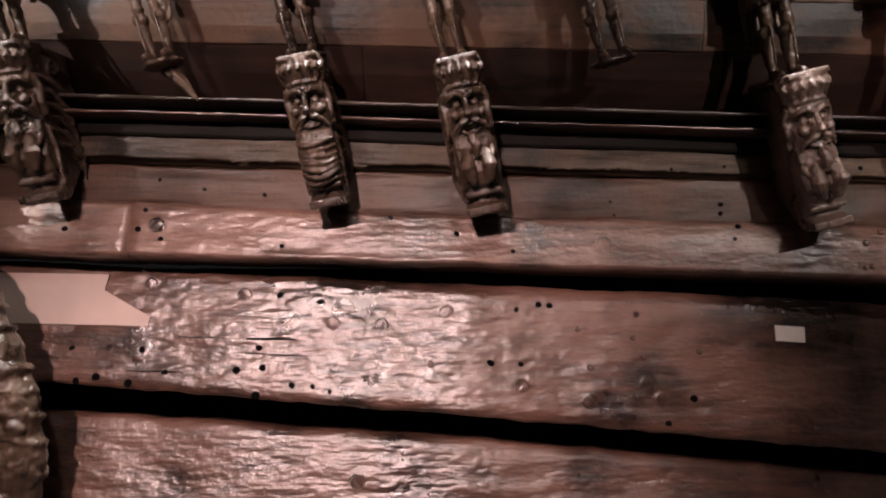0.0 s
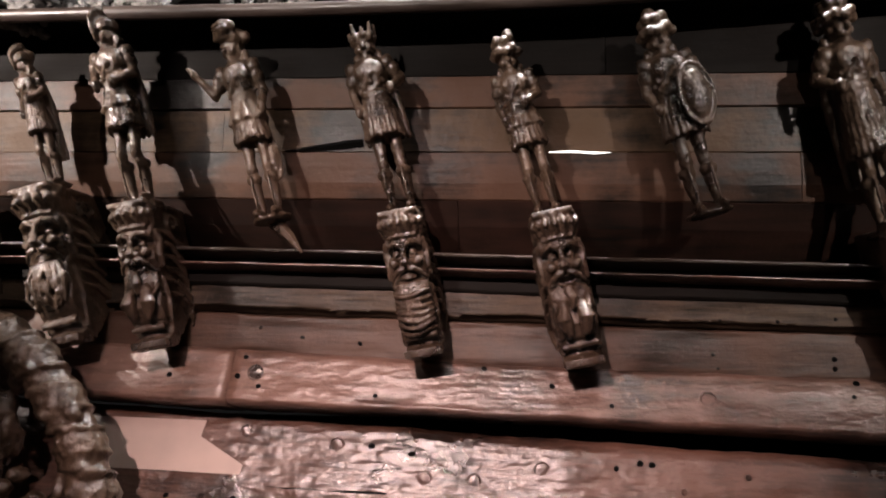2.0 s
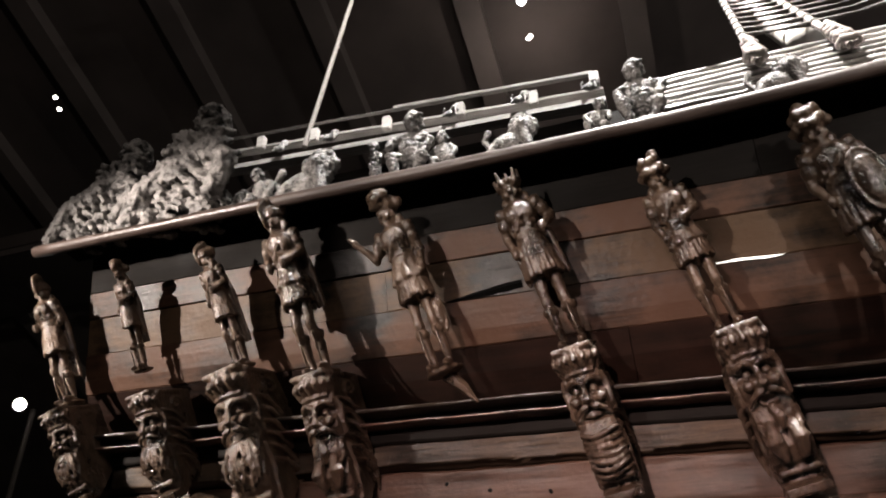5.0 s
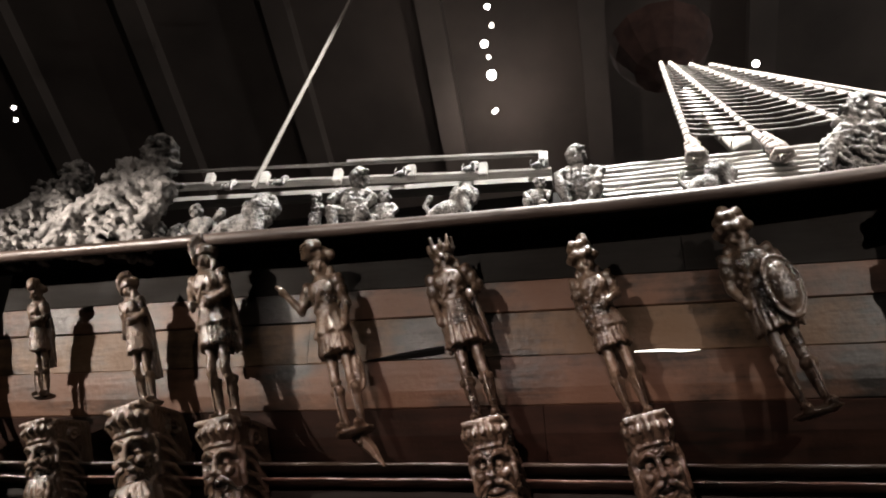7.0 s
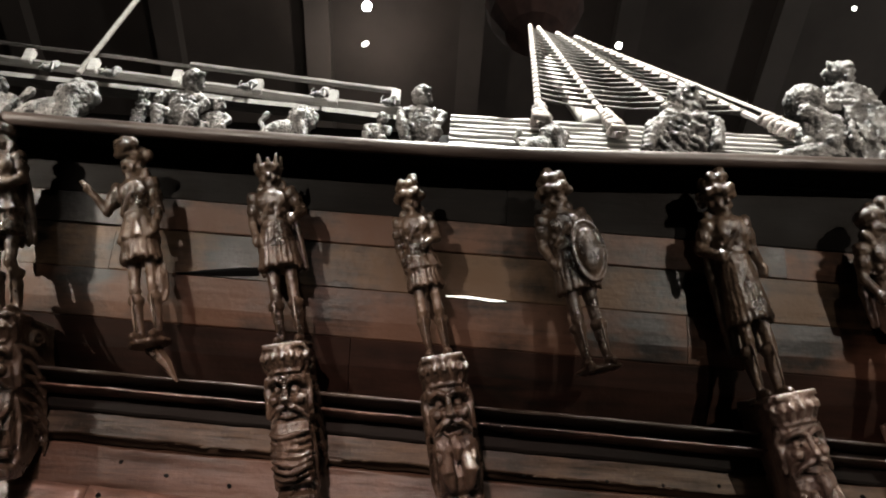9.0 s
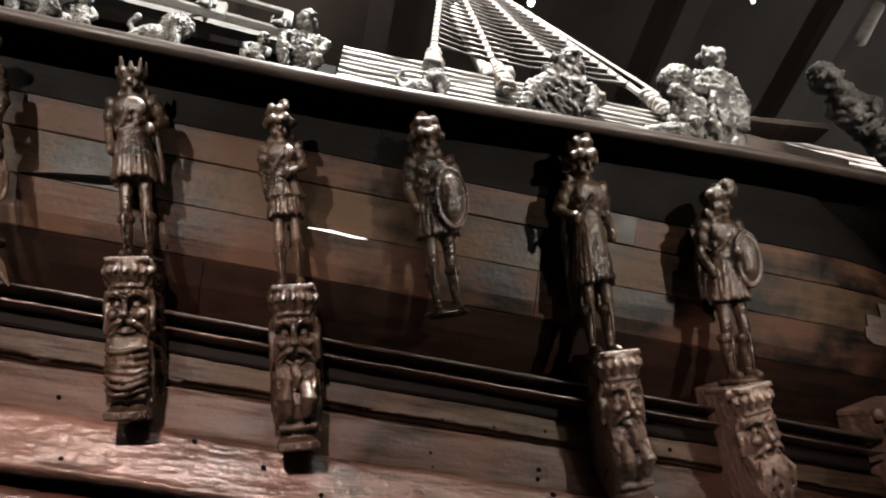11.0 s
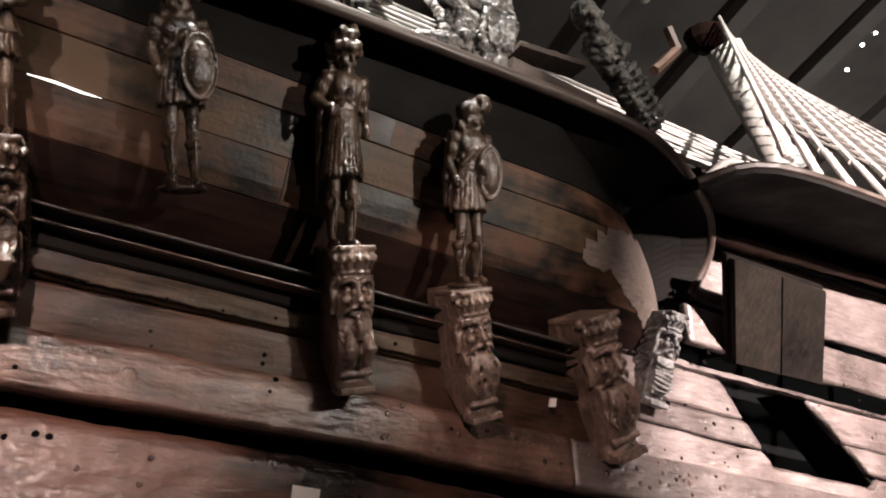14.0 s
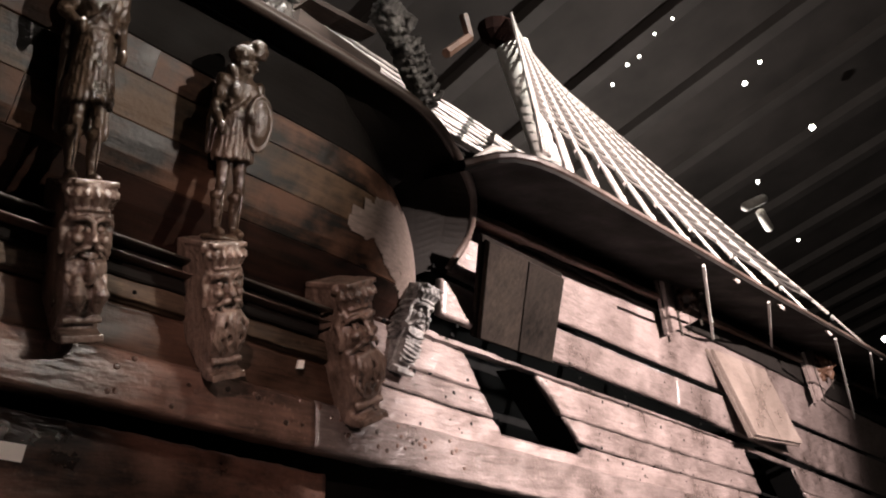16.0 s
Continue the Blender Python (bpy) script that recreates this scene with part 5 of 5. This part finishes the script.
mast = thing("main_mast", "pale pine lower mast standing behind the shrouds", "mast")
bm = bmesh.new()
rope(bm, (13.558, 8.600, 9.550), (12.135, 8.900, 12.374), 0.40, n=14, sides=20)
part("pole", bm, MAST, mast, smooth=True)
bm = bmesh.new()
T0 = Vector((11.928, 9.200, 12.714))
rings(bm, [[T0 + Vector((q * math.cos(a), q * math.sin(a), z)) for a in [math.tau * i / 14 for i in range(14)]] for q, z in ((0.2, -0.3), (0.42, -0.1), (0.5, 0.15), (0.46, 0.15))])
# Darker than the mizzen top, with the missing light painted out.
part("fighting_top", bm, TOP_UNLIT, mast, "dark red round fighting top")
for a, b in (((9.371, 8.000, 11.082), (9.590, 8.000, 10.676)), ((9.590, 8.000, 10.676), (8.958, 8.000, 9.930))):
    bm = bmesh.new()
    rope(bm, a, b, 0.10, n=2)
    part("bracket_arm", bm, RED, mast)
mizzen = thing("mizzen_mast", "bright pine mizzen mast seen through the shrouds", "mast")
bm = bmesh.new()
A, B = Vector((2.245, 8.200, 9.127)), Vector((1.600, 8.600, 10.794))
tube(bm, [A.lerp(B, k / 14) for k in range(15)], [0.26 - 0.006 * k for k in range(15)], 16)
part("pole", bm, MAST, mizzen, smooth=True)
bm = bmesh.new()
T0 = Vector((1.45, 9.3, 12.45))
rings(bm, [[T0 + Vector((q * math.cos(a), q * math.sin(a), z)) for a in [math.tau * i / 14 for i in range(14)]] for q, z in ((0.2, -0.35), (0.55, -0.2), (0.85, 0.25), (0.95, 0.55), (0.9, 0.55))])
part("fighting_top", bm, TOPRED, mizzen, "dark red round fighting top")
stay = thing("stay_pole", "thin grey pole slanting up behind the rail", "pole")
bm = bmesh.new()
rope(bm, (-3.222, 4.660, 6.131), (-3.407, 6.600, 12.929), 0.025, n=4, sides=8)
# Pole takes the dimmed tone so that it looks less lit.
part("pole", bm, ROPE_DIM, stay)
bm = bmesh.new()
rope(bm, (2.008, 8.000, 10.733), (3.206, 5.000, 6.376), 0.018, n=3)
tagged(part("backstay", bm, ROPE), "thin dark rope running beside the shrouds", "rope")
for a, b in (((10.047, 2.930, 4.525), (13.183, 3.950, 4.686)), ((8.026, 2.930, 4.426), (10.698, 3.950, 4.294)), ((15.283, 2.930, 4.911), (20.262, 3.950, 4.928)), ((13.041, 2.930, 4.687), (17.948, 3.950, 4.154))):
    bm = bmesh.new()
    rope(bm, a, b, 0.02, n=2)
    part("chain_plate", bm, GREYWOOD, channel, "pale iron chain plate")

balcony = thing("hall_balcony", "dim brown visitor balconies at the far end of the hall", "balcony", kind="structure")
for a, b in (((-28.672, 16.000, 21.219), (-22.790, 16.000, 20.849)), ((-27.313, 16.000, 18.324), (-20.988, 16.000, 18.109)), ((-26.042, 16.000, 15.618), (-19.607, 16.000, 15.577))):
    bar("parapet", (a[0] - 6, a[1], a[2]), b, 0.55, 0.3, CEIL, balcony)
    bar("slab", (a[0] - 6, a[1], a[2] - 0.45), (b[0], b[1], b[2] - 0.45), 0.25, 4.0, BEAM, balcony)

# ---------------------------------------------------------------- lamps of the hall


def lamp(p, r, mat, words="small bright museum spotlight under the dark ceiling"):
    p = Vector(p)
    ob = thing("ceiling_spotlight", words, "spotlight", "hall spotlights", at=p)
    bm = bmesh.new()
    aim = (Vector((0, 0, 2)) - p).normalized()
    tube(bm, [p - aim * r * 4, p - aim * r * 0.5, p + aim * r * 0.2], [r * 0.9, r * 1.15, r * 1.2], 12)
    part("housing", bm, IRON, ob)
    bm = bmesh.new()
    ball(bm, p + aim * r * 0.2, r, u=12, v=8)
    part("lens", bm, mat, ob, "glowing lens", smooth=True)
    if p.z < 6:
        bm = bmesh.new()
        tube(bm, [(p.x, p.y + 0.3, 0.0), (p.x, p.y + 0.3, p.z)], 0.05, 8)
        part("post", bm, IRON, ob)


for p, r, m in (((-2.192, 11.000, 17.365), 0.07, LAMP), ((-2.069, 11.000, 16.591), 0.06, LAMP_DIM), ((-2.240, 11.000, 15.920), 0.09, LAMP), ((-2.123, 11.000, 15.419), 0.05, LAMP_DIM), ((-2.049, 11.000, 14.768), 0.11, LAMP), ((-1.973, 11.000, 13.545), 0.05, LAMP_DIM),
                ((3.541, 11.000, 14.000), 0.07, LAMP), ((4.091, 11.000, 17.301), 0.05, LAMP_DIM), ((3.845, 11.000, 16.692), 0.04, LAMP_DIM), 
                ((-15.558, 11.000, 16.115), 0.06, LAMP_DIM), ((-15.247, 11.000, 15.577), 0.06, LAMP_DIM), ((-11.071, 9.000, 5.914), 0.10, LAMP), ((9.104, 11.000, 15.722), 0.05, LAMP_DIM), ((-1.929, 11.000, 13.590), 0.05, LAMP_DIM)):
    lamp(p, r, m)
for p, r, m in (((30.522, 7.000, 18.105), 0.12, LAMP), ((22.586, 7.000, 16.086), 0.075, LAMP), ((24.481, 7.000, 18.011), 0.06, LAMP), ((21.664, 9.000, 19.146), 0.05, LAMP_DIM), ((20.115, 9.000, 17.548), 0.05, LAMP_DIM), ((18.921, 9.000, 15.954), 0.05, LAMP_DIM), ((18.100, 9.000, 15.174), 0.05, LAMP_DIM), ((17.148, 9.000, 13.953), 0.05, LAMP_DIM), ((22.906, 7.000, 12.513), 0.06, LAMP_DIM), ((26.647, 7.000, 11.704), 0.05, LAMP_DIM), ((33.081, 6.000, 9.376), 0.12, LAMP_DIM)):
    lamp(p, r, m)
for a, b, r in (((21.582, 7.000, 11.140), (23.238, 7.000, 12.032), 0.16), ((22.834, 7.000, 11.424), (23.606, 7.000, 11.102), 0.14), ((11.893, 11.000, 15.225), (12.688, 11.000, 16.598), 0.16)):
    ob = thing("floodlight", "white tubular floodlight hanging in the dark hall", "floodlight", "hall floodlights")
    bm = bmesh.new()
    rope(bm, a, b, r, n=2, sides=10)
    part("tube", bm, MAST, ob, smooth=True)
